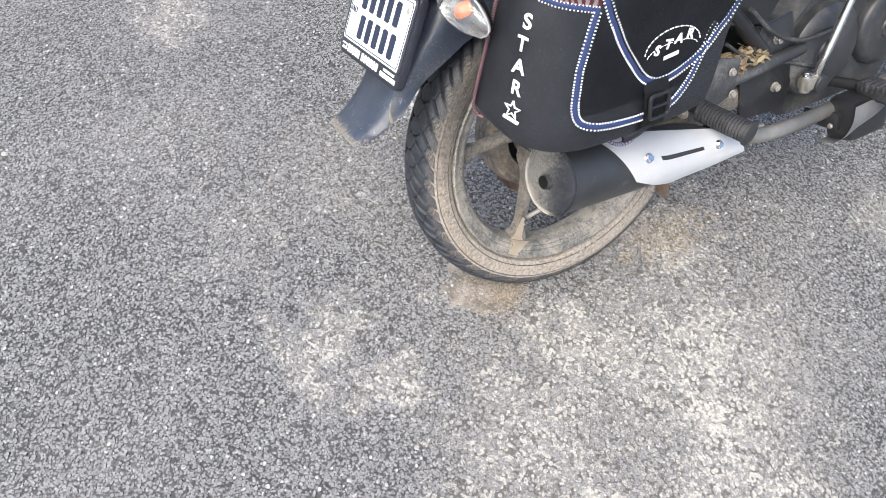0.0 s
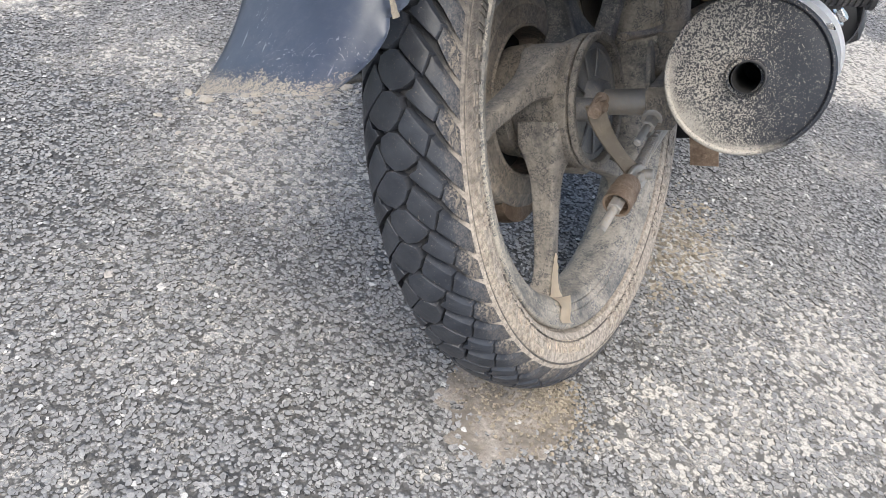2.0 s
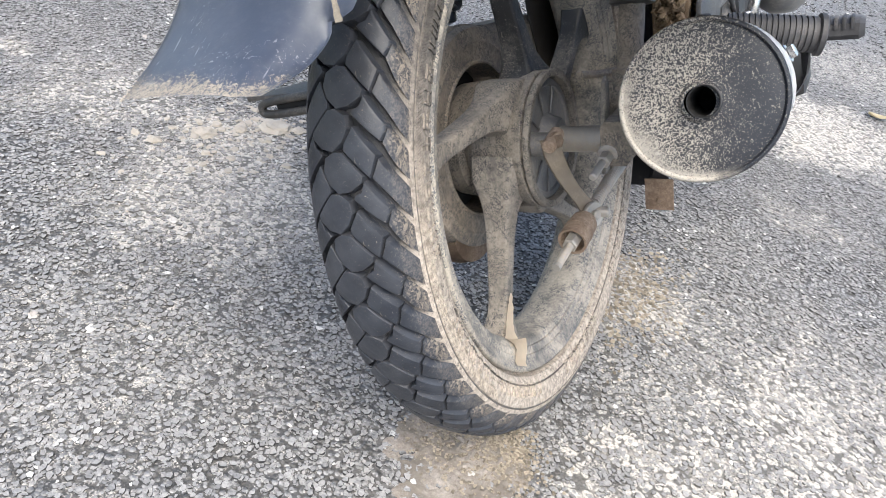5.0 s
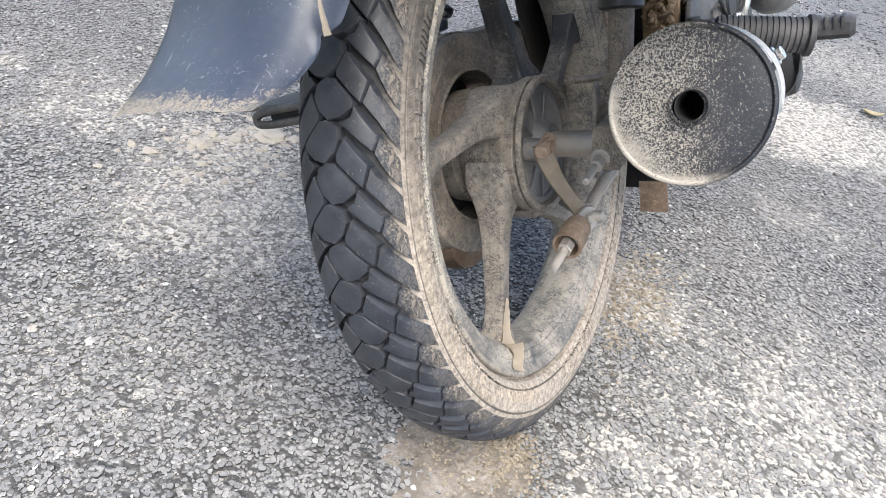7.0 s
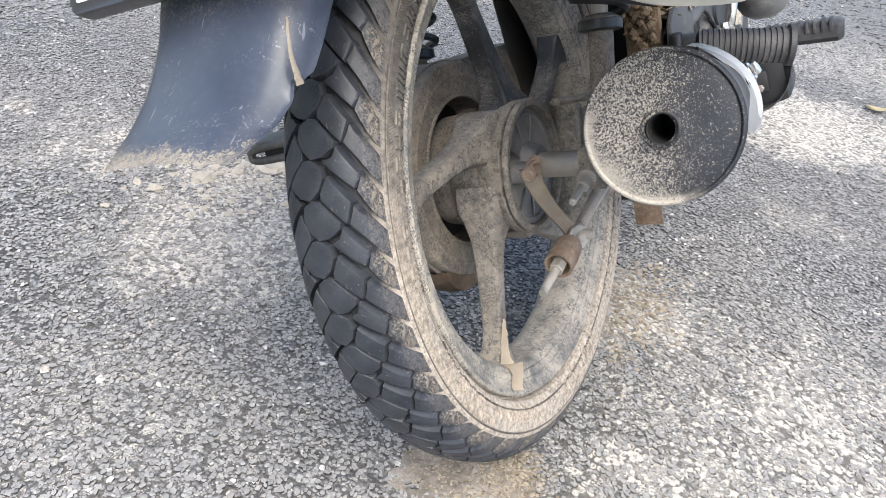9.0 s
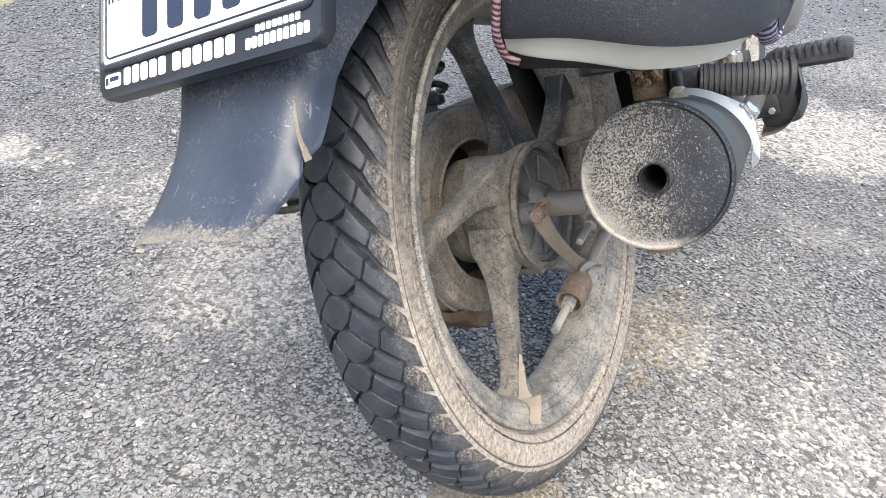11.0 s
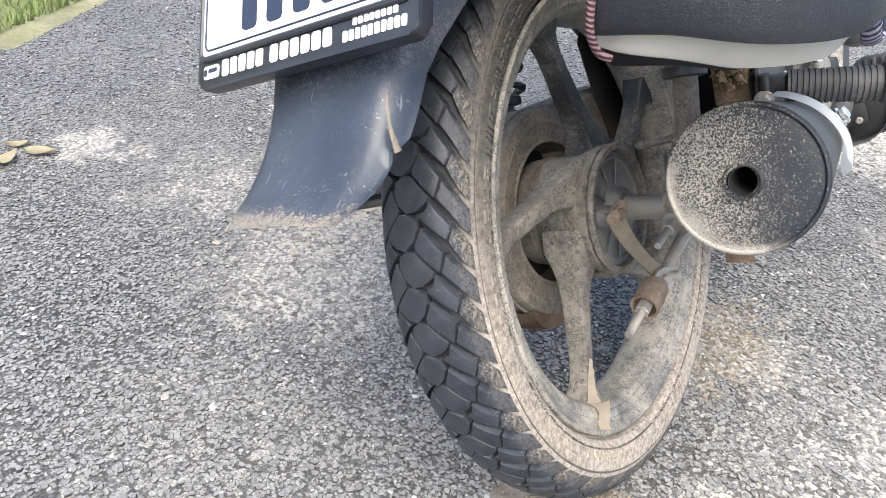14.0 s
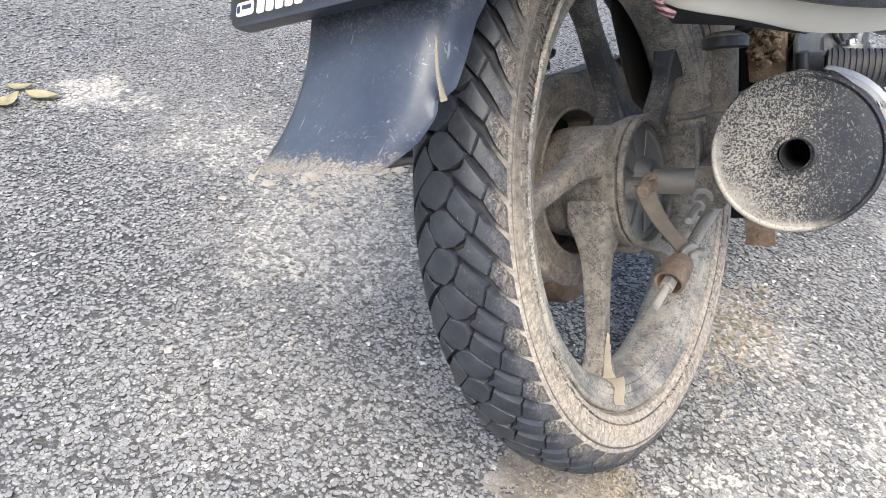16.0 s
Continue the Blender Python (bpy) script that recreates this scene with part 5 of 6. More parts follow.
part("step_stay", tube(curve_points([(-0.110, 0.02, 0.02), (-0.14, -0.03, 0.05), (-0.165, -0.07, 0.066)], 4), 0.007, 12), M_FRAME, side_step)

# ---- engine and frame ahead of the wheel ----
def casting(name, rings, material, label=""):
    return part(name, loft(rings), material, motorcycle, label)


def disc_cover(c, r, x0, x1, name, material, label=""):
    prof = [(x0, 0.001), (x0, r), (x1 - 0.010, r), (x1 - 0.003, r * 0.93), (x1, r * 0.80), (x1, r * 0.30), (x1 + 0.004, r * 0.27), (x1 + 0.004, 0.001)]
    return part(name, revolve(prof, 40, None, False, False, c), material, motorcycle, label)


crankcase = casting("crankcase", [[(x, 0.60 + y * f, 0.035 + z * f) for y, z in ((-0.20, -0.05), (-0.13, -0.11), (0.13, -0.11), (0.20, -0.03), (0.20, 0.09), (0.08, 0.13), (-0.12, 0.13), (-0.20, 0.06))] for x, f in ((-0.12, 0.9), (-0.10, 1), (0.085, 1), (0.100, 0.94))], M_ENGINE, "dusty grey aluminium crankcase")
disc_cover((0, 0.52, 0.055), 0.088, 0.09, 0.128, "clutch_cover", M_ENGINE, "rounded grey clutch cover")
disc_cover((0, 0.70, 0.055), 0.078, 0.09, 0.120, "generator_cover", M_ENGINE)
for a in range(0, 360, 45):
    bolt((0.112, 0.52 + 0.082 * math.cos(radians(a)), 0.055 + 0.082 * math.sin(radians(a))), (1, 0, 0), 0.0042, 0.008, M_ENGINE, motorcycle, "cover_screw")
kick = curve_points([(0.150, 0.470, 0.020), (0.158, 0.468, 0.060), (0.164, 0.482, 0.12), (0.170, 0.50, 0.20), (0.175, 0.515, 0.28)], 5)
kick_lever = part("kick_start_lever", tube(kick, 0.0075, 14), M_CHROME, motorcycle, "chromed kick start lever")
bm = rod((0.12, 0.470, 0.018), (0.168, 0.470, 0.018), 0.0165, 20)
part("kick_boss", bm, M_ENGINE, kick_lever)
bm = box((0.150, 0.455, 0.022), (0.026, 0.036, 0.024), 0.006)
rod((0.150, 0.446, 0.006), (0.150, 0.446, 0.036), 0.0105, 16, bm)
rod((0.150, 0.468, 0.006), (0.150, 0.468, 0.036), 0.0105, 16, bm)
part("kick_clamp", bm, surface("clamp_zinc", (0.22, 0.21, 0.185), 0.45, 0.5, dust=0.35, dust_col=(0.30, 0.27, 0.22), scale=40), kick_lever, "dull zinc clamp")
bolt((0.150, 0.468, 0.036), (0, 0, 1), 0.006, 0.008, M_CHROME, kick_lever, "clamp_bolt")
bolt((0.150, 0.446, 0.036), (0, 0, 1), 0.006, 0.008, M_CHROME, kick_lever, "clamp_bolt")
# frame tubes and swing arm pivot plate
bm = tube(curve_points([(0.105, 0.10, 0.34), (0.110, 0.24, 0.22), (0.110, 0.36, 0.10), (0.108, 0.42, 0.02)], 5), 0.014, 16)
part("frame_tube", bm, M_FRAME, motorcycle, "black frame tube")
part("frame_tube", tube(curve_points([(-0.105, 0.10, 0.34), (-0.110, 0.24, 0.22), (-0.110, 0.36, 0.10), (-0.108, 0.42, 0.02)], 5), 0.014, 16), M_FRAME, motorcycle, "black frame tube")
bm = slab([(-0.05, -0.08), (0.06, -0.09), (0.075, 0.0), (0.04, 0.10), (-0.03, 0.09), (-0.065, 0.0)], 0.008, basis((0.112, 0.375, 0.055), (0, 1, 0), (0, 0, 1)))
pivot_plate = part("pivot_plate", bm, M_FRAME, motorcycle, "black steel pivot plate")
for p in ((0.120, 0.385, 0.115), (0.120, 0.36, 0.075), (0.120, 0.40, 0.02)):
    bolt(p, (1, 0, 0), 0.0070, 0.011, M_STEEL, pivot_plate)
# brake pedal and guard below the exhaust
pedal = part("brake_pedal", tube(curve_points([(0.125, 0.50, -0.060), (0.150, 0.56, -0.085), (0.165, 0.66, -0.095), (0.180, 0.80, -0.070)], 6), 0.009, 12, None, True, 0.7), M_FRAME, motorcycle, "black brake pedal arm")
M_GUARD = surface("grey_guard_steel", (0.34, 0.34, 0.345), 0.4, 0.2, dust=0.40, dust_col=(0.42, 0.39, 0.35), scale=26, bump=0.2)
line = curve_points([(0.226, 0, -0.012), (0.228, 0, -0.045), (0.217, 0, -0.078), (0.196, 0, -0.098), (0.166, 0, -0.106)], 5)
bm = loft([[(p.x - 0.10 * (y - 0.50), y, p.z - 0.06 * (y - 0.50)) for p in line] for y in (0.492, 0.497, 0.55, 0.620, 0.626)], False, False)
bmesh.ops.solidify(bm, geom=list(bm.faces), thickness=0.009)
pedal_guard = part("pedal_guard", bm, M_GUARD, motorcycle, "grey bent steel pedal guard")
part("guard_bracket", box((0.174, 0.512, -0.060), (0.046, 0.030, 0.034), 0.006, (0, -8, 0)), M_FRAME, pedal_guard, "black bracket")
part("guard_core", box((0.192, 0.556, -0.056), (0.058, 0.100, 0.082), 0.014, (0, -8, 0)), M_FRAME, pedal_guard, "black pedal housing")
part("guard_bolt", rod((0.186, 0.495, -0.066), (0.186, 0.490, -0.066), 0.0055, 6), M_STEEL, pedal_guard)
# dusty side shell of the engine guard ahead of the rider's peg
rings = []
for k in range(13):
    t = math.pi * k / 12
    rings.append([(0.160 + 0.056 * math.sin(t) ** 0.7 * math.cos(u), 0.79 + 0.085 * math.sin(t) ** 0.8 * math.sin(u), 0.080 - 0.092 * math.cos(t)) for u in [2 * math.pi * j / 20 for j in range(20)]])
bm = loft(rings[1:-1])
part("engine_guard", bm, surface("dusty_grey_shell", (0.10, 0.102, 0.106), 0.4, 0.0, dust=0.45, dust_col=(0.33, 0.31, 0.28), scale=22, bump=0.15), motorcycle, "dusty grey engine side guard")
# cable and small pipes beside the pivot
for pts, r in (([(0.128, 0.30, 0.19), (0.133, 0.36, 0.135), (0.136, 0.43, 0.105), (0.132, 0.52, 0.10)], 0.0040), ([(0.122, 0.26, 0.14), (0.130, 0.33, 0.088), (0.134, 0.41, 0.068), (0.128, 0.50, 0.03)], 0.0032), ([(0.130, 0.33, 0.22), (0.140, 0.40, 0.19), (0.138, 0.48, 0.185), (0.130, 0.56, 0.21)], 0.0052)):
    part("cable", tube(curve_points(pts, 6), r, 10), M_RUBBER, motorcycle)
part("muddy_rail", tube(curve_points([(0.126, 0.19, 0.062), (0.128, 0.286, 0.072), (0.128, 0.384, 0.079), (0.124, 0.45, 0.082)], 4), 0.012, 14), M_ENGINE, motorcycle, "dusty black lower frame rail")
bm = lathe((0.10, 0.63, 0.185), (0.25, 0.1, 1), [(0.0, 0.050), (0.012, 0.056), (0.014, 0.056), (0.016, 0.046), (0.028, 0.046), (0.030, 0.058), (0.034, 0.058), (0.036, 0.046), (0.050, 0.046), (0.052, 0.060), (0.056, 0.060), (0.058, 0.046), (0.072, 0.046), (0.074, 0.061), (0.078, 0.061), (0.08, 0.001)], 28)
part("cylinder_fins", bm, M_ENGINE, motorcycle, "dark finned cylinder")
# side panel, air box
casting("side_panel", [[(x, 0.22 + y * f, 0.30 + z * f) for y, z in ((-0.13, -0.02), (-0.08, -0.11), (0.14, -0.16), (0.22, -0.05), (0.20, 0.12), (-0.12, 0.12))] for x, f in ((-0.10, 0.95), (-0.09, 1), (0.105, 1), (0.118, 0.94))], M_BODY, "glossy black side panel")
# dark sheet added for the shaded cavity beside the wheel, in front of the chain case
bm = slab([(0.142, 0.160), (0.152, 0.170), (0.165, 0.172), (0.232, 0.140), (0.244, 0.060), (0.214, 0.020), (0.192, 0.008), (0.180, 0.026), (0.170, 0.062), (0.156, 0.095)], 0.0015, basis((-0.0465, 0, 0), (0, 1, 0), (0, 0, 1)), 0.0004)
part("chain_guard", bm, surface("dusty_cavity_dark", (0.030, 0.027, 0.024), 0.5, 0.0, dust=0.50, dust_col=(0.115, 0.095, 0.075), scale=26, bump=0.3), motorcycle, "dusty dark sheet added for the shaded cavity behind the spokes")
# inner mudguard wall between wheel and engine, seen through the spokes
rings = []
for i in range(15):
    a = radians(-28 + 118 * i / 14)
    rings.append([(x * 0.060, (0.338 - (0.014 if abs(x) == 1 else 0)) * math.cos(a), (0.338 - (0.014 if abs(x) == 1 else 0)) * math.sin(a)) for x in (-1, -0.8, -0.3, 0.3, 0.8, 1)])
bm = loft(rings, False, False)
bmesh.ops.solidify(bm, geom=list(bm.faces), thickness=0.003)
part("inner_mudguard", bm, M_FRAME, motorcycle, "black inner mudguard with mud")
# caked mud on the swing arm pivot
rng = random.Random(9)
bm = bmesh.new()
for i in range(90):
    c = Vector((0.126 + rng.uniform(-0.014, 0.012), 0.20 + 0.13 * rng.random(), 0.092 + rng.uniform(-0.010, 0.022)))
    r = 0.0025 + 0.0055 * rng.random()
    made = bmesh.ops.create_icosphere(bm, subdivisions=1, radius=r, matrix=Matrix.Translation(c) @ Matrix.Diagonal((1, 1.3, 0.7, 1)))["verts"]
    for v in made:
        v.co += Vector((rng.uniform(-1, 1), rng.uniform(-1, 1), rng.uniform(-1, 1))) * r * 0.25
tagged(part("caked_mud", bm, M_DEBRIS, motorcycle, smooth=False), "lumps of dried orange mud", kind="stuff")
rng = random.Random(17)
bm = bmesh.new()
for i in range(150):
    c = Vector((0.122 + rng.uniform(-0.024, 0.022), 0.185 + 0.17 * rng.random(), 0.098 + rng.uniform(-0.004, 0.012)))
    m = Matrix.Translation(c) @ Euler([rng.uniform(-0.7, 0.7), rng.uniform(-0.7, 0.7), rng.uniform(0, 6.3)]).to_matrix().to_4x4()
    w, h = 0.002 + 0.003 * rng.random(), 0.005 + 0.009 * rng.random()
    slab([(-h, 0), (-h * 0.4, -w), (h * 0.5, -w * 0.8), (h, 0), (h * 0.4, w), (-h * 0.5, w * 0.9)], 0.0006, m, 0, bm)
tagged(part("leaf_litter", bm, M_LITTER, motorcycle, smooth=False), "dry brown leaf litter on the frame", kind="stuff")
rng = random.Random(12)
bm = bmesh.new()
for i in range(170):
    c = Vector((0.098 + 0.030 * rng.random(), 0.150 + 0.02 * rng.random(), 0.075 + 0.075 * rng.random()))
    r = 0.0018 + 0.0040 * rng.random()
    made = bmesh.ops.create_icosphere(bm, subdivisions=1, radius=r, matrix=Matrix.Translation(c))["verts"]
    for v in made:
        v.co += Vector((rng.uniform(-1, 1), rng.uniform(-1, 1), rng.uniform(-1, 1))) * r * 0.3
box((0.113, 0.172, 0.110), (0.040, 0.012, 0.110), 0.004, None, bm)
tagged(part("muddy_bracket", bm, M_DEBRIS, motorcycle, smooth=False), "bracket caked with dried orange mud", kind="stuff")
bolt((0.1488, 0.1539, 0.0584), (0.1, -1, 0), 0.0075, 0.010, M_STEEL, pillion_peg, "hinge_bolt")
# side stand on the far side, holding the machine
foot = AXLE.inverted() @ Vector((-0.34, 0.53, 0.004))
side_stand = part("side_stand", tube(curve_points([(-0.11, 0.46, -0.03), (-0.15, 0.47, -0.08), foot], 5), 0.0095, 14), M_FRAME, motorcycle, "black steel side stand")
m = AXLE.inverted() @ Matrix.Translation((-0.34, 0.53, 0.004))
part("stand_plate", box((0, 0, 0), (0.05, 0.06, 0.006), 0.002, None), M_FRAME, side_stand, matrix=m)

# front wheel, mostly hidden behind the engine
FW = Matrix.Translation((0, 1.245, 0.004))
front_tyre = part("front_tyre", revolve([(-0.036, 0.262), (-0.028, 0.286), (-0.010, 0.2915), (0.010, 0.2915), (0.028, 0.286), (0.036, 0.262), (0.034, 0.245), (0.028, 0.229), (-0.028, 0.229), (-0.034, 0.245)], 72), M_RUBBER, motorcycle, "dusty black front tyre", matrix=FW)
front_wheel = part("front_wheel", revolve([(0.028, 0.231), (0.026, 0.216), (0.0, 0.204), (-0.026, 0.216), (-0.028, 0.231), (0.0, 0.224)], 72), M_RIM, motorcycle, "black cast front wheel", matrix=FW)
for a in SPOKES:
    place("front_spoke", me_spoke, front_wheel, matrix=turned(a + 20))
part("front_hub", revolve([(-0.04, 0.02), (-0.04, 0.05), (0.04, 0.05), (0.04, 0.02)], 32), M_HUB, front_wheel)
for s in (-1, 1):
    part("fork_leg", rod((s * 0.075, 1.245, 0.0), (s * 0.075, 1.02, 0.62), 0.017), M_CHROME, motorcycle)
# fuel tank and seat close the machine above
casting("fuel_tank", [[(x * w, y, 0.62 + z * h) for x, z in ((-1, -0.4), (-0.8, -1), (0.8, -1), (1, -0.4), (0.9, 0.6), (0.5, 1), (-0.5, 1), (-0.9, 0.6))] for y, w, h in ((0.50, 0.09, 0.07), (0.56, 0.13, 0.11), (0.75, 0.15, 0.14), (0.90, 0.12, 0.12), (0.96, 0.07, 0.07))], M_BODY, "black fuel tank")
casting("seat", [[(x * w, y, 0.575 + z * h) for x, z in ((-1, -0.6), (-0.8, -1), (0.8, -1), (1, -0.6), (0.95, 0.5), (0.7, 1), (-0.7, 1), (-0.95, 0.5))] for y, w, h in ((-0.20, 0.08, 0.02), (-0.17, 0.11, 0.04), (0.10, 0.125, 0.045), (0.40, 0.12, 0.045), (0.54, 0.09, 0.04))], leather("black_seat_vinyl", (0.02, 0.02, 0.022)), "black vinyl seat")

# ---- saddle bag ----
saddle_bag = thing("saddle_bag", "black leatherette saddle bag with blue piping and white letters", "saddle bag")
OUTLINE = [(0.156, -0.236), (0.200, -0.2395), (0.242, -0.2350), (0.268, -0.2160), (0.285, -0.1860), (0.2935, -0.150), (0.2965, -0.050), (0.292, 0.020), (0.272, 0.046), (0.150, 0.050)]


def bag_ring(z, f=1.0, down=0.0):
    """The bag's outline at height z, leaning forward with height; f shrinks it for the rounded base."""
    lean = (z - 0.229) * 0.17
    ring = []
    for x, y in OUTLINE:
        cx, cy = 0.20, -0.09
        yy = cy + (y - cy) * f + lean * (1.0 if y < -0.1 else 0.55) + (0.30 * (z - 0.19) if y > 0.0 else 0)
        px = max(0.135, cx + (x - cx) * f + 0.24 * (z - 0.19) * max(0.35, min(1.0, (0.31 - x) / 0.15)))
        sag = 0.018 * max(0.0, min(1.0, (px - 0.195) / 0.085)) * max(0.0, min(1.0, (0.275 - z) / 0.07))
        ring.append(Vector((px, yy + 0.6 * sag, z - sag + 0.17 * (0.215 - px) * max(0.0, min(1.0, (0.27 - z) / 0.09)))))
    return ring


def smooth_ring(ring):
    return curve_points([*ring], 4)


levels = [(0.1880, 0.80), (0.1885, 0.92), (0.1905, 0.975), (0.197, 1.0), (0.218, 1.012), (0.26, 1.012), (0.31, 1.005), (0.36, 1.0), (0.42, 0.99), (0.455, 0.97), (0.462, 0.90)]
bag_body = part("bag_body", loft([smooth_ring(bag_ring(z, f)) for z, f in levels]), M_BAG, saddle_bag, "black grained leatherette body")


def bag_point(u, z, lift=0.0015):
    """A point on the bag's outer skin: u runs along the outline from 0 at its back seam to 9."""
    f = 1.0
    for (z0, f0), (z1, f1) in zip(levels, levels[1:]):
        if z0 <= z <= z1:
            f = f0 + (f1 - f0) * (z - z0) / (z1 - z0)
    line = smooth_ring(bag_ring(z, f))
    t = max(0.0, min(u * 4, len(line) - 1.001))
    i = int(t)
    p = line[i].lerp(line[i + 1], t - i)
    d = (line[i + 1] - line[i]).normalized()
    return p + Vector((d.y, -d.x, 0)) * lift, d, Vector((d.y, -d.x, 0))


def piping(name, uz, r, material, stitch=True, k=5):
    """A flat cord laid on the bag's skin along (u, z), with a row of white stitches along each edge."""
    fine = curve_points([(u, z, 0) for u, z in uz], k)
    spots = [bag_point(p.x, p.y, r * 0.4) for p in fine]
    pts = [p for p, _, _ in spots]
    rings, bm = [], bmesh.new()
    for i, (p, _, out) in enumerate(spots):
        way = (pts[min(i + 1, len(pts) - 1)] - pts[max(i - 1, 0)]).normalized()
        side = way.cross(out).normalized()
        rings.append([p + side * r * 1.15 * math.cos(t) + out * r * 0.55 * math.sin(t) for t in [2 * math.pi * j / 10 for j in range(10)]])
    cord = part(name, loft(rings), material, saddle_bag)
    if stitch:
        for (a, _, out), (b, _, _) in zip(spots, spots[1:]):
            seg = b - a
            m = max(1, round(seg.length / 0.0040))
            side = seg.normalized().cross(out).normalized()
            for i in range(m):
                for off in (-1, 1):
                    at = basis(a + seg * (i + 0.5) / m + side * off * r * 1.12 + out * r * 0.42, seg, side)
                    box((0, 0, 0), (0.0014, r * 0.55, 0.0016), 0, None, bm)
                    bmesh.ops.transform(bm, matrix=at, verts=list(bm.verts)[-8:])
        part("stitching", bm, M_STITCH, cord, "white stitching", smooth=False)
    else:
        bm.free()
    return cord


# back seam braid
seam = [bag_point(0.02, z, 0.003)[0] for z in [0.197 + 0.260 * i / 22 for i in range(23)]]
seam = [seam[0] + Vector((0.005, 0.010, -0.0220)), seam[0] + Vector((0.000, 0.006, -0.017)), seam[0] + Vector((-0.001, 0.002, -0.008))] + seam
back_braid = part("back_braid", tube(curve_points(seam, 3), 0.0033, 10, None, True, 0.8), M_BRAID, saddle_bag, "red and white woven braid on the back seam")
# pocket on the outer face with a piped edge
piping("pocket_piping", [(4.50, 0.345), (4.36, 0.305), (4.21, 0.257), (4.17, 0.240), (4.33, 0.2275), (4.8, 0.219), (5.3, 0.213), (5.8, 0.211), (6.15, 0.215), (6.42, 0.230), (6.60, 0.254), (6.72, 0.286)], 0.0040, M_BLUE)
piping("flap_piping", [(4.20, 0.425), (4.62, 0.37), (5.06, 0.325), (5.43, 0.277), (5.68, 0.250), (5.93, 0.243), (6.25, 0.247), (6.65, 0.260), (7.05, 0.288), (7.3, 0.33), (7.4, 0.41)], 0.0044, M_BLUE)
# raised flap under its piping
rows = []
for z, u0, u1 in ((0.247, 5.82, 6.1), (0.257, 5.60, 6.45), (0.275, 5.46, 6.80), (0.30, 5.27, 7.10), (0.34, 4.95, 7.28), (0.38, 4.56, 7.35), (0.43, 4.20, 7.38)):
    rows.append([bag_point(u0 + (u1 - u0) * i / 12, z, 0.0040)[0] for i in range(13)])
bm = loft(rows, False, False)
bmesh.ops.solidify(bm, geom=list(bm.faces), thickness=0.0030)
part("flap", bm, M_BAG, saddle_bag, "black flap")
rows = []
for z, u0, u1 in ((0.231, 4.36, 6.42), (0.250, 4.24, 6.60), (0.275, 4.30, 6.70), (0.31, 4.42, 6.78), (0.34, 4.50, 6.85)):
    rows.append([bag_point(u0 + (u1 - u0) * i / 16, z, 0.0022)[0] for i in range(17)])
bm = loft(rows, False, False)
bmesh.ops.solidify(bm, geom=list(bm.faces), thickness=0.0016)
part("pocket", bm, M_BAG, saddle_bag, "black outer pocket")
# woven band across the back face below the lid
BAND = lambda u: 0.415 - 0.060 * min(1.0, u / 4.6) ** 0.9 - 0.006 * math.sin(math.pi * u / 4.6)
rows = [[bag_point(0.1 + 4.5 * i / 40, BAND(0.1 + 4.5 * i / 40) + dz, 0.002)[0] for i in range(41)] for dz in (-0.0068, 0.0068)]
bm = loft(rows, False, False)
bmesh.ops.solidify(bm, geom=list(bm.faces), thickness=0.0012)
part("woven_band", bm, striped("band_red_white", (0.16, 0.03, 0.04), (0.50, 0.44, 0.45), 0.0034, 0), saddle_bag, "red and white woven band")
for dz in (-0.0098, 0.0098):
    piping("band_piping", [(0.1 + 4.5 * i / 12, BAND(0.1 + 4.5 * i / 12) + dz) for i in range(13)], 0.0030, M_BLUE, True, 3)
# strap with buckle
rows = [[bag_point(5.85 + du, z, l)[0] for du in (-0.19, -0.06, 0.06, 0.19)] for z, l in ((0.246, 0.004), (0.236, 0.008), (0.222, 0.009), (0.208, 0.008), (0.198, 0.006), (0.1885, 0.002))]
bm = loft(rows, False, False)
bmesh.ops.solidify(bm, geom=list(bm.faces), thickness=0.003)
strap = part("strap", bm, simple("black_strap", (0.015, 0.015, 0.018), 0.6), saddle_bag, "black strap")
p, d, n = bag_point(5.85, 0.222, 0.0135)
m = basis(p, d, (0, 0, 1))
bm = bmesh.new()
rr = round_rect(0.030, 0.032, 0.006)
tube([m @ Vector((x, y, 0)) for x, y in rr + rr[:1]], 0.0028, 8, bm, False)
tube([m @ Vector((-0.015, 0, 0)), m @ Vector((0.015, 0, 0))], 0.0024, 8, bm)
part("buckle", bm, simple("black_buckle", (0.012, 0.012, 0.013), 0.3), strap, "black plastic buckle")
# woven loop and strap tail that hang below the bag's outer edge
bm = tube(curve_points([(0.291, -0.138, 0.196), (0.287, -0.122, 0.168), (0.283, -0.104, 0.148), (0.282, -0.082, 0.142), (0.287, -0.064, 0.160), (0.296, -0.060, 0.200)], 5), 0.0062, 10, None, True, 0.45)
part("loop", bm, striped("loop_braid", (0.016, 0.022, 0.085), (0.40, 0.36, 0.44), 0.0046, 1), saddle_bag, "blue and white woven loop")
bm = tube(curve_points([(0.301, -0.050, 0.205), (0.298, -0.056, 0.178), (0.290, -0.070, 0.156), (0.285, -0.090, 0.150)], 5), 0.0085, 10, None, True, 0.4)
part("strap_tail", bm, simple("black_strap_tail", (0.014, 0.014, 0.018), 0.6), strap, "loose black strap end")
# cream base under the bag, its back corner bound with black trim
def base_ring(dz, f):
    """The base's outline: nearly flush at the back corner, drawn in under the outer face."""
    out = []
    for p, q in zip(smooth_ring(bag_ring(0.1900, f)), smooth_ring(bag_ring(0.1900, f * 1.13))):
        k = max(0.0, min(1.0, (0.255 - q.x) / 0.07)) if q.y < -0.12 else 0.0
        e = p.lerp(q, k)
        out.append(Vector((e.x - 0.006, e.y, e.z - dz)))
    return out


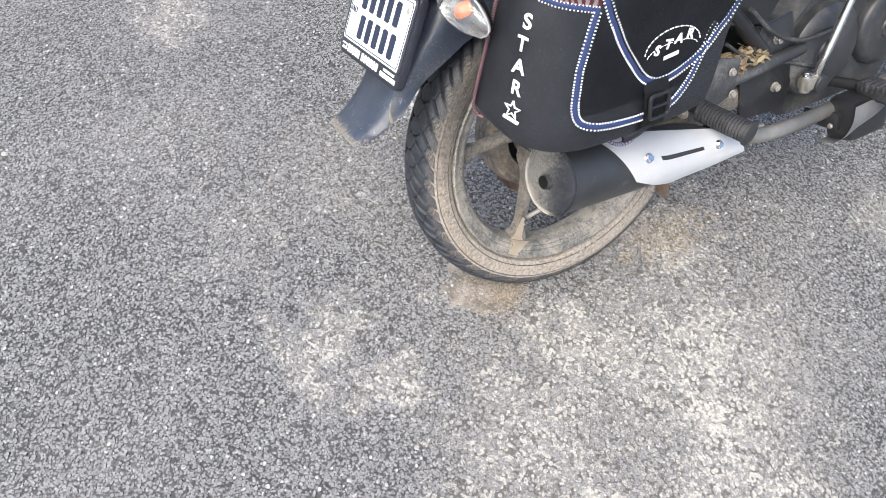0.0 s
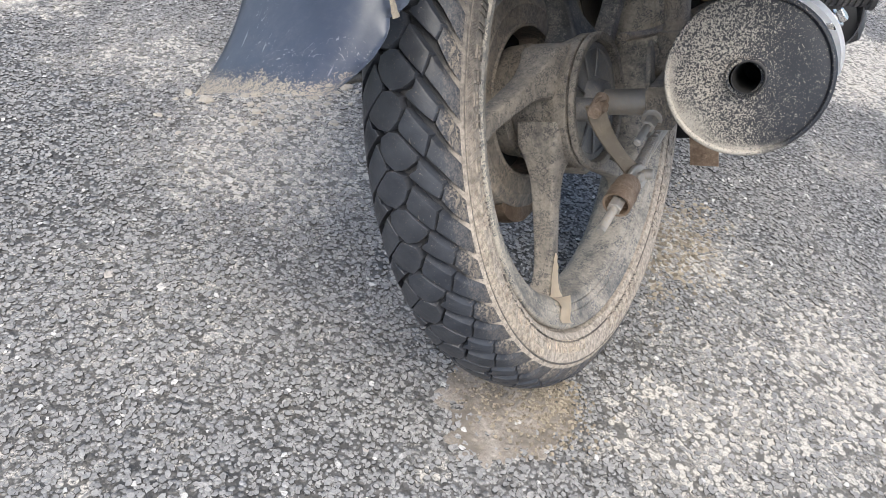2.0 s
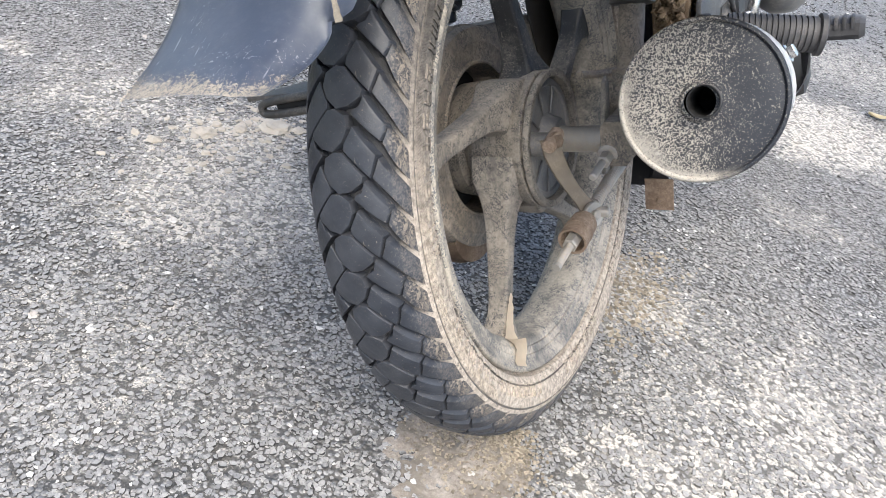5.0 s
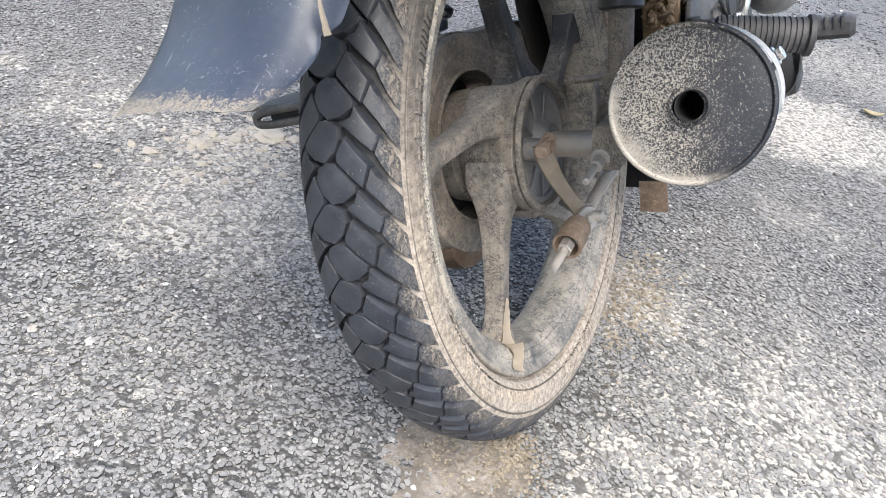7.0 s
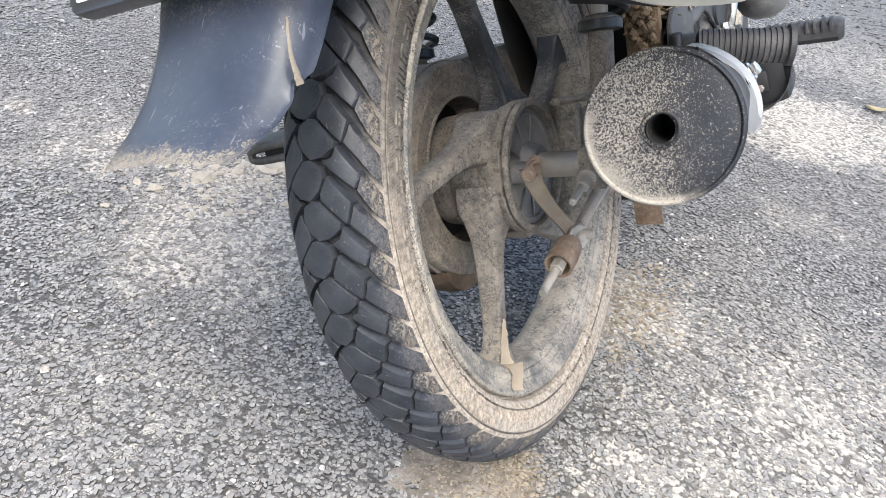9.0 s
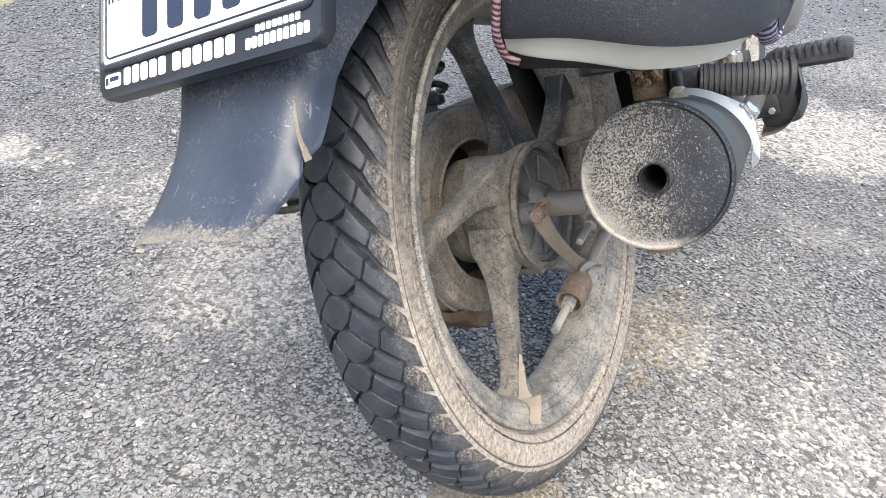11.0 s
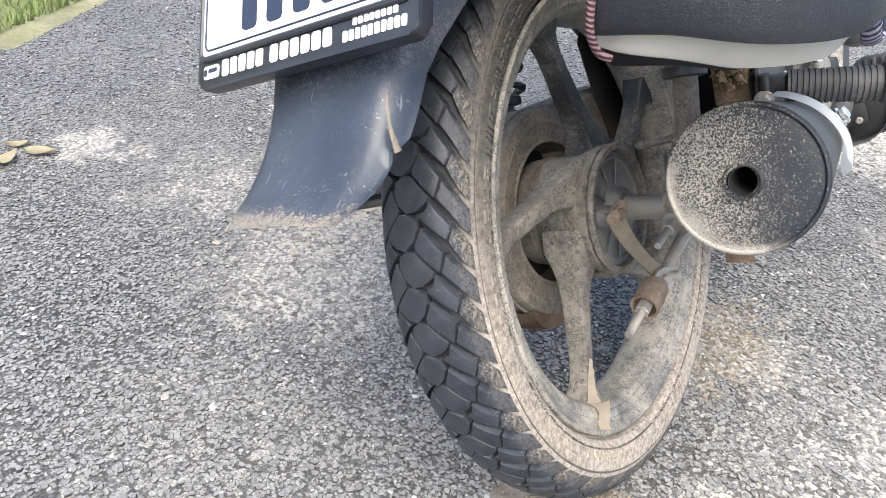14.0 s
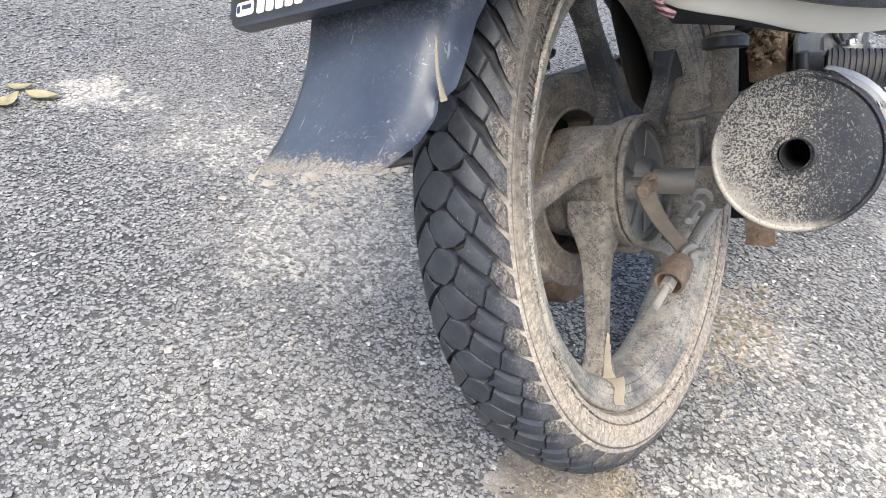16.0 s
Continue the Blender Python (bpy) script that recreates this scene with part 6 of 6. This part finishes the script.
BASE = ((-0.004, 0.80), (0.006, 0.80), (0.014, 0.785), (0.020, 0.75), (0.0228, 0.64), (0.024, 0.42))
part("bag_base", loft([base_ring(dz, f) for dz, f in BASE]), M_BAGLOW, saddle_bag, "cream stiff base")
rows = []
for k in range(5):
    row = []
    for i in range(9):
        top = 0.007 + 0.0135 * (i / 8) ** 0.6
        dz = top + (0.0212 - top) * k / 4
        row.append(base_ring(dz, (0.80 if dz < 0.006 else 0.80 - 0.015 * (dz - 0.006) / 0.008 if dz < 0.014 else 0.785 - 0.035 * (dz - 0.014) / 0.006) + 0.006)[i])
    rows.append(row)
bm = loft(rows, False, False)
bmesh.ops.solidify(bm, geom=list(bm.faces), thickness=0.0022)
part("base_trim", bm, simple("black_bound_trim", (0.016, 0.015, 0.020), 0.55, 0.0, 0.3, 160, 0.4), saddle_bag, "black bound trim on the base")


def letters(word, spots, size, lift, parent, material, name="letter"):
    for ch, (u, z) in zip(word, spots):
        cu = bpy.data.curves.new("letter_shape", "FONT")
        cu.body, cu.size, cu.extrude, cu.align_x, cu.align_y, cu.offset = ch, size, 0.0005, "CENTER", "CENTER", 0.0006
        tmp = bpy.data.objects.new("letter_shape", cu)
        me = bpy.data.meshes.new_from_object(tmp)
        bpy.data.objects.remove(tmp)
        bpy.data.curves.remove(cu)
        p, d, n = bag_point(u, z, lift)
        up = bag_point(2.42, 0.339, lift)[0] - bag_point(2.13, 0.229, lift)[0]
        across = up.cross(n).normalized()
        me.transform(basis(p, across if across.dot(d) > 0 else -across, up))
        me.materials.clear()
        me.materials.append(material)
        place(name, me, parent, "white capital letter")


letters("STAR", [(2.05, 0.3370), (1.98, 0.3105), (2.00, 0.2830), (1.98, 0.2585)], 0.0255, 0.0012, saddle_bag, M_WHITE)
# star emblem below the letters
p, d, n = bag_point(1.88, 0.231, 0.0012)
m = basis(p, d, Vector((0.20, 0.17, 1)))
star = [((0.0125 if i % 2 == 0 else 0.0052) * math.sin(math.pi * i / 5), 0.003 + (0.0125 if i % 2 == 0 else 0.0052) * math.cos(math.pi * i / 5)) for i in range(10)]
bm = tube([m @ Vector((x, y, 0.0006)) for x, y in star + star[:1]], 0.0014, 6, None, False)
slab([(-0.013, -0.0125), (0.012, -0.0145), (0.0135, -0.0095), (-0.0115, -0.0075)], 0.0008, m, 0, bm)
part("star_emblem", bm, M_WHITE, saddle_bag, "white star emblem", smooth=False)
# printed oval badge on the flap
p, d, n = bag_point(6.04, 0.279, 0.0085)
m = basis(p, d, (0, 0.1, 1))
bm = bmesh.new()
slab([(-0.016, -0.018), (0.008, -0.016), (0.009, -0.011), (-0.015, -0.013)], 0.0006, m, 0, bm)
for t in range(4, 180, 11):
    arc = [(-0.002 + 0.044 * math.cos(radians(t + k)), -0.006 + 0.026 * math.sin(radians(t + k))) for k in (0, 3.5, 7)]
    tube([m @ Vector((x, y, 0.0004)) for x, y in arc], 0.0008, 6, bm)
    low = [(-0.002 + 0.040 * math.cos(radians(t + k)), -0.010 + 0.012 * math.sin(radians(t + k))) for k in (0, 3.5, 7)]
    tube([m @ Vector((x, y, 0.0004)) for x, y in low], 0.0006, 6, bm)
letters("STAR", [(5.80, 0.2750), (5.96, 0.2790), (6.12, 0.2820), (6.28, 0.2840)], 0.0180, 0.0078, saddle_bag, M_WHITE)
part("flap_print", bm, M_WHITE, saddle_bag, "white printed badge bars", smooth=False)


# ---- on the road ----
def sand_heap():
    """A low fan of sand where the tyre stands."""
    bm = bmesh.new()
    rows = []
    for j in range(121):
        row = []
        for i in range(121):
            x, y = -0.045 + 0.25 * i / 120, -0.30 + 0.29 * j / 120
            d = math.hypot((x - 0.085) / 0.072, (y + 0.165) / 0.080) + 0.55 * noise.noise((x * 22, y * 22, 3)) + 0.3 * noise.noise((x * 60, y * 60, 1))
            h = 0.0022 * max(0.0, 1 - d) ** 0.6 + (0.0030 * noise.noise((x * 140, y * 140, 0)) + 0.0030 * noise.noise((x * 260, y * 260, 5))) * max(0.0, 1.1 - d) + 0.0006 - 0.010 * max(0.0, d - 0.8)
            row.append(bm.verts.new((x, y, h)))
        rows.append(row)
    grid_faces(bm, rows, False)
    return bm


rng = np.random.default_rng(21)
grit = [(x, y, r, -0.0015) for x, y, r in zip(rng.normal(0.090, 0.028, 4200), rng.normal(-0.142, 0.026, 4200), rng.uniform(0.0008, 0.0028, 4200))]
stones("sand_grit", grit, M_HEAP, "brown grit lying on the sand heap", "gravel")
sand_patch = tagged(part("sand_patch", sand_heap(), M_SILT), "thin heap of brown sand under the tyre", "sand", kind="stuff")


def leaf(x, y, turn, size, curl):
    """A dry leaf: a pointed blade folded along its rib."""
    bm = bmesh.new()
    rows = []
    for i in range(9):
        k = i / 8
        w = 0.30 * math.sin(math.pi * k ** 0.8) + 0.01
        rows.append([bm.verts.new((size * (k - 0.5), size * w * s, size * (0.10 * abs(s) + curl * (k - 0.5) ** 2) + 0.004)) for s in (-1, -0.5, 0, 0.5, 1)])
    grid_faces(bm, rows, False)
    bmesh.ops.solidify(bm, geom=list(bm.faces), thickness=0.0006)
    ob = part("dry_leaf", bm, M_LEAF)
    ob.matrix_basis = pose(x, y, 0, 0, 0, turn)
    return tagged(ob, "curled dry yellow leaf lying on the asphalt", "leaf", "dry leaves")


leaf(-1.165, -0.045, 60, 0.045, 0.5)
leaf(-1.105, -0.035, 35, 0.060, 0.25)
leaf(-1.115, -0.10, 100, 0.065, 0.6)
leaf(0.47, 1.60, 20, 0.06, 0.4)


def clod(x, y, r, seed, flat=0.55):
    rng = random.Random(seed)
    bm = bmesh.new()
    bmesh.ops.create_icosphere(bm, subdivisions=3, radius=r)
    for v in bm.verts:
        n = noise.noise(v.co * (1.6 / r) + Vector((seed, 0, 0))) * 0.38 + noise.noise(v.co * (4.5 / r)) * 0.14
        v.co *= 1 + n
        v.co.z = max(v.co.z * flat, -0.25 * r * flat)
    ob = part("mud_clod", bm, M_SOIL, smooth=False)
    ob.matrix_basis = pose(x, y, 0.2 * r * flat, 0, 0, 40 * seed)
    return tagged(ob, "lump of dry brown earth lying on the asphalt", "clod", "earth clods")


clod(-0.500, 0.232, 0.024, 2, 0.4)
clod(-0.560, 0.128, 0.017, 5, 0.4)
clod(-0.588, 0.052, 0.012, 6, 0.45)
clod(-0.468, 0.255, 0.012, 8, 0.5)
clod(-0.532, 0.180, 0.011, 7, 0.5)
rng = np.random.default_rng(31)
crumbs = [(x, y, r) for x, y, r in zip(rng.normal(-0.525, 0.055, 260), rng.normal(0.165, 0.075, 260), 0.0025 + 0.0075 * rng.power(0.4, 260))]
stones("earth_crumbs", crumbs, M_SOIL, "crumbs of dry pale earth on the asphalt", "earth")

straw = [(x, y, r) for x, y, r in zip(rng.normal(0.142, 0.034, 1500), rng.normal(0.250, 0.070, 1500), 0.0010 + 0.0040 * rng.power(0.40, 1500))]
stones("straw_crumbs", straw, M_HEAP, "yellow-brown crumbs of straw and earth beside the tyre", "earth")

# verge with short grass beside the road
bm = bmesh.new()
rows = []
for j in range(30):
    y = -6 + 14 * j / 29
    edge = -1.80 + 0.12 * noise.noise((y * 1.3, 0, 0)) - (0.52 * (y - 0.25) if y > 0.25 else 0.0)
    rows.append([bm.verts.new((edge - d, y, h)) for d, h in ((0.0, 0.001), (0.06, 0.008), (0.3, 0.012), (2.0, 0.03), (12.0, 0.05))])
grid_faces(bm, rows, False)
tagged(part("verge", bm, M_VERGE), "pale earth verge beside the road", "verge", kind="structure")
rng = np.random.default_rng(8)
n = 26000
y = rng.uniform(-0.6, 3.6, n)
x = -1.86 - 0.52 * np.maximum(0.0, y - 0.25) - 2.4 * rng.power(0.6, n)
hgt, ang, ln = rng.uniform(0.015, 0.060, n), rng.uniform(0, 2 * np.pi, n), rng.uniform(0.2, 1.1, n)
dx, dy = np.cos(ang), np.sin(ang)
w = 0.0026
v = np.stack([np.stack([x - dy * w, y + dx * w, np.full(n, 0.004)], 1), np.stack([x + dy * w, y - dx * w, np.full(n, 0.004)], 1), np.stack([x + dx * hgt * ln, y + dy * hgt * ln, hgt + 0.006], 1)], 1)
me = bpy.data.meshes.new("grass")
me.from_pydata(v.reshape(-1, 3), [], np.arange(3 * n).reshape(-1, 3))
me.materials.append(M_GRASS)
tagged(new("grass", me), "short dry green grass on the verge", "grass", kind="stuff")
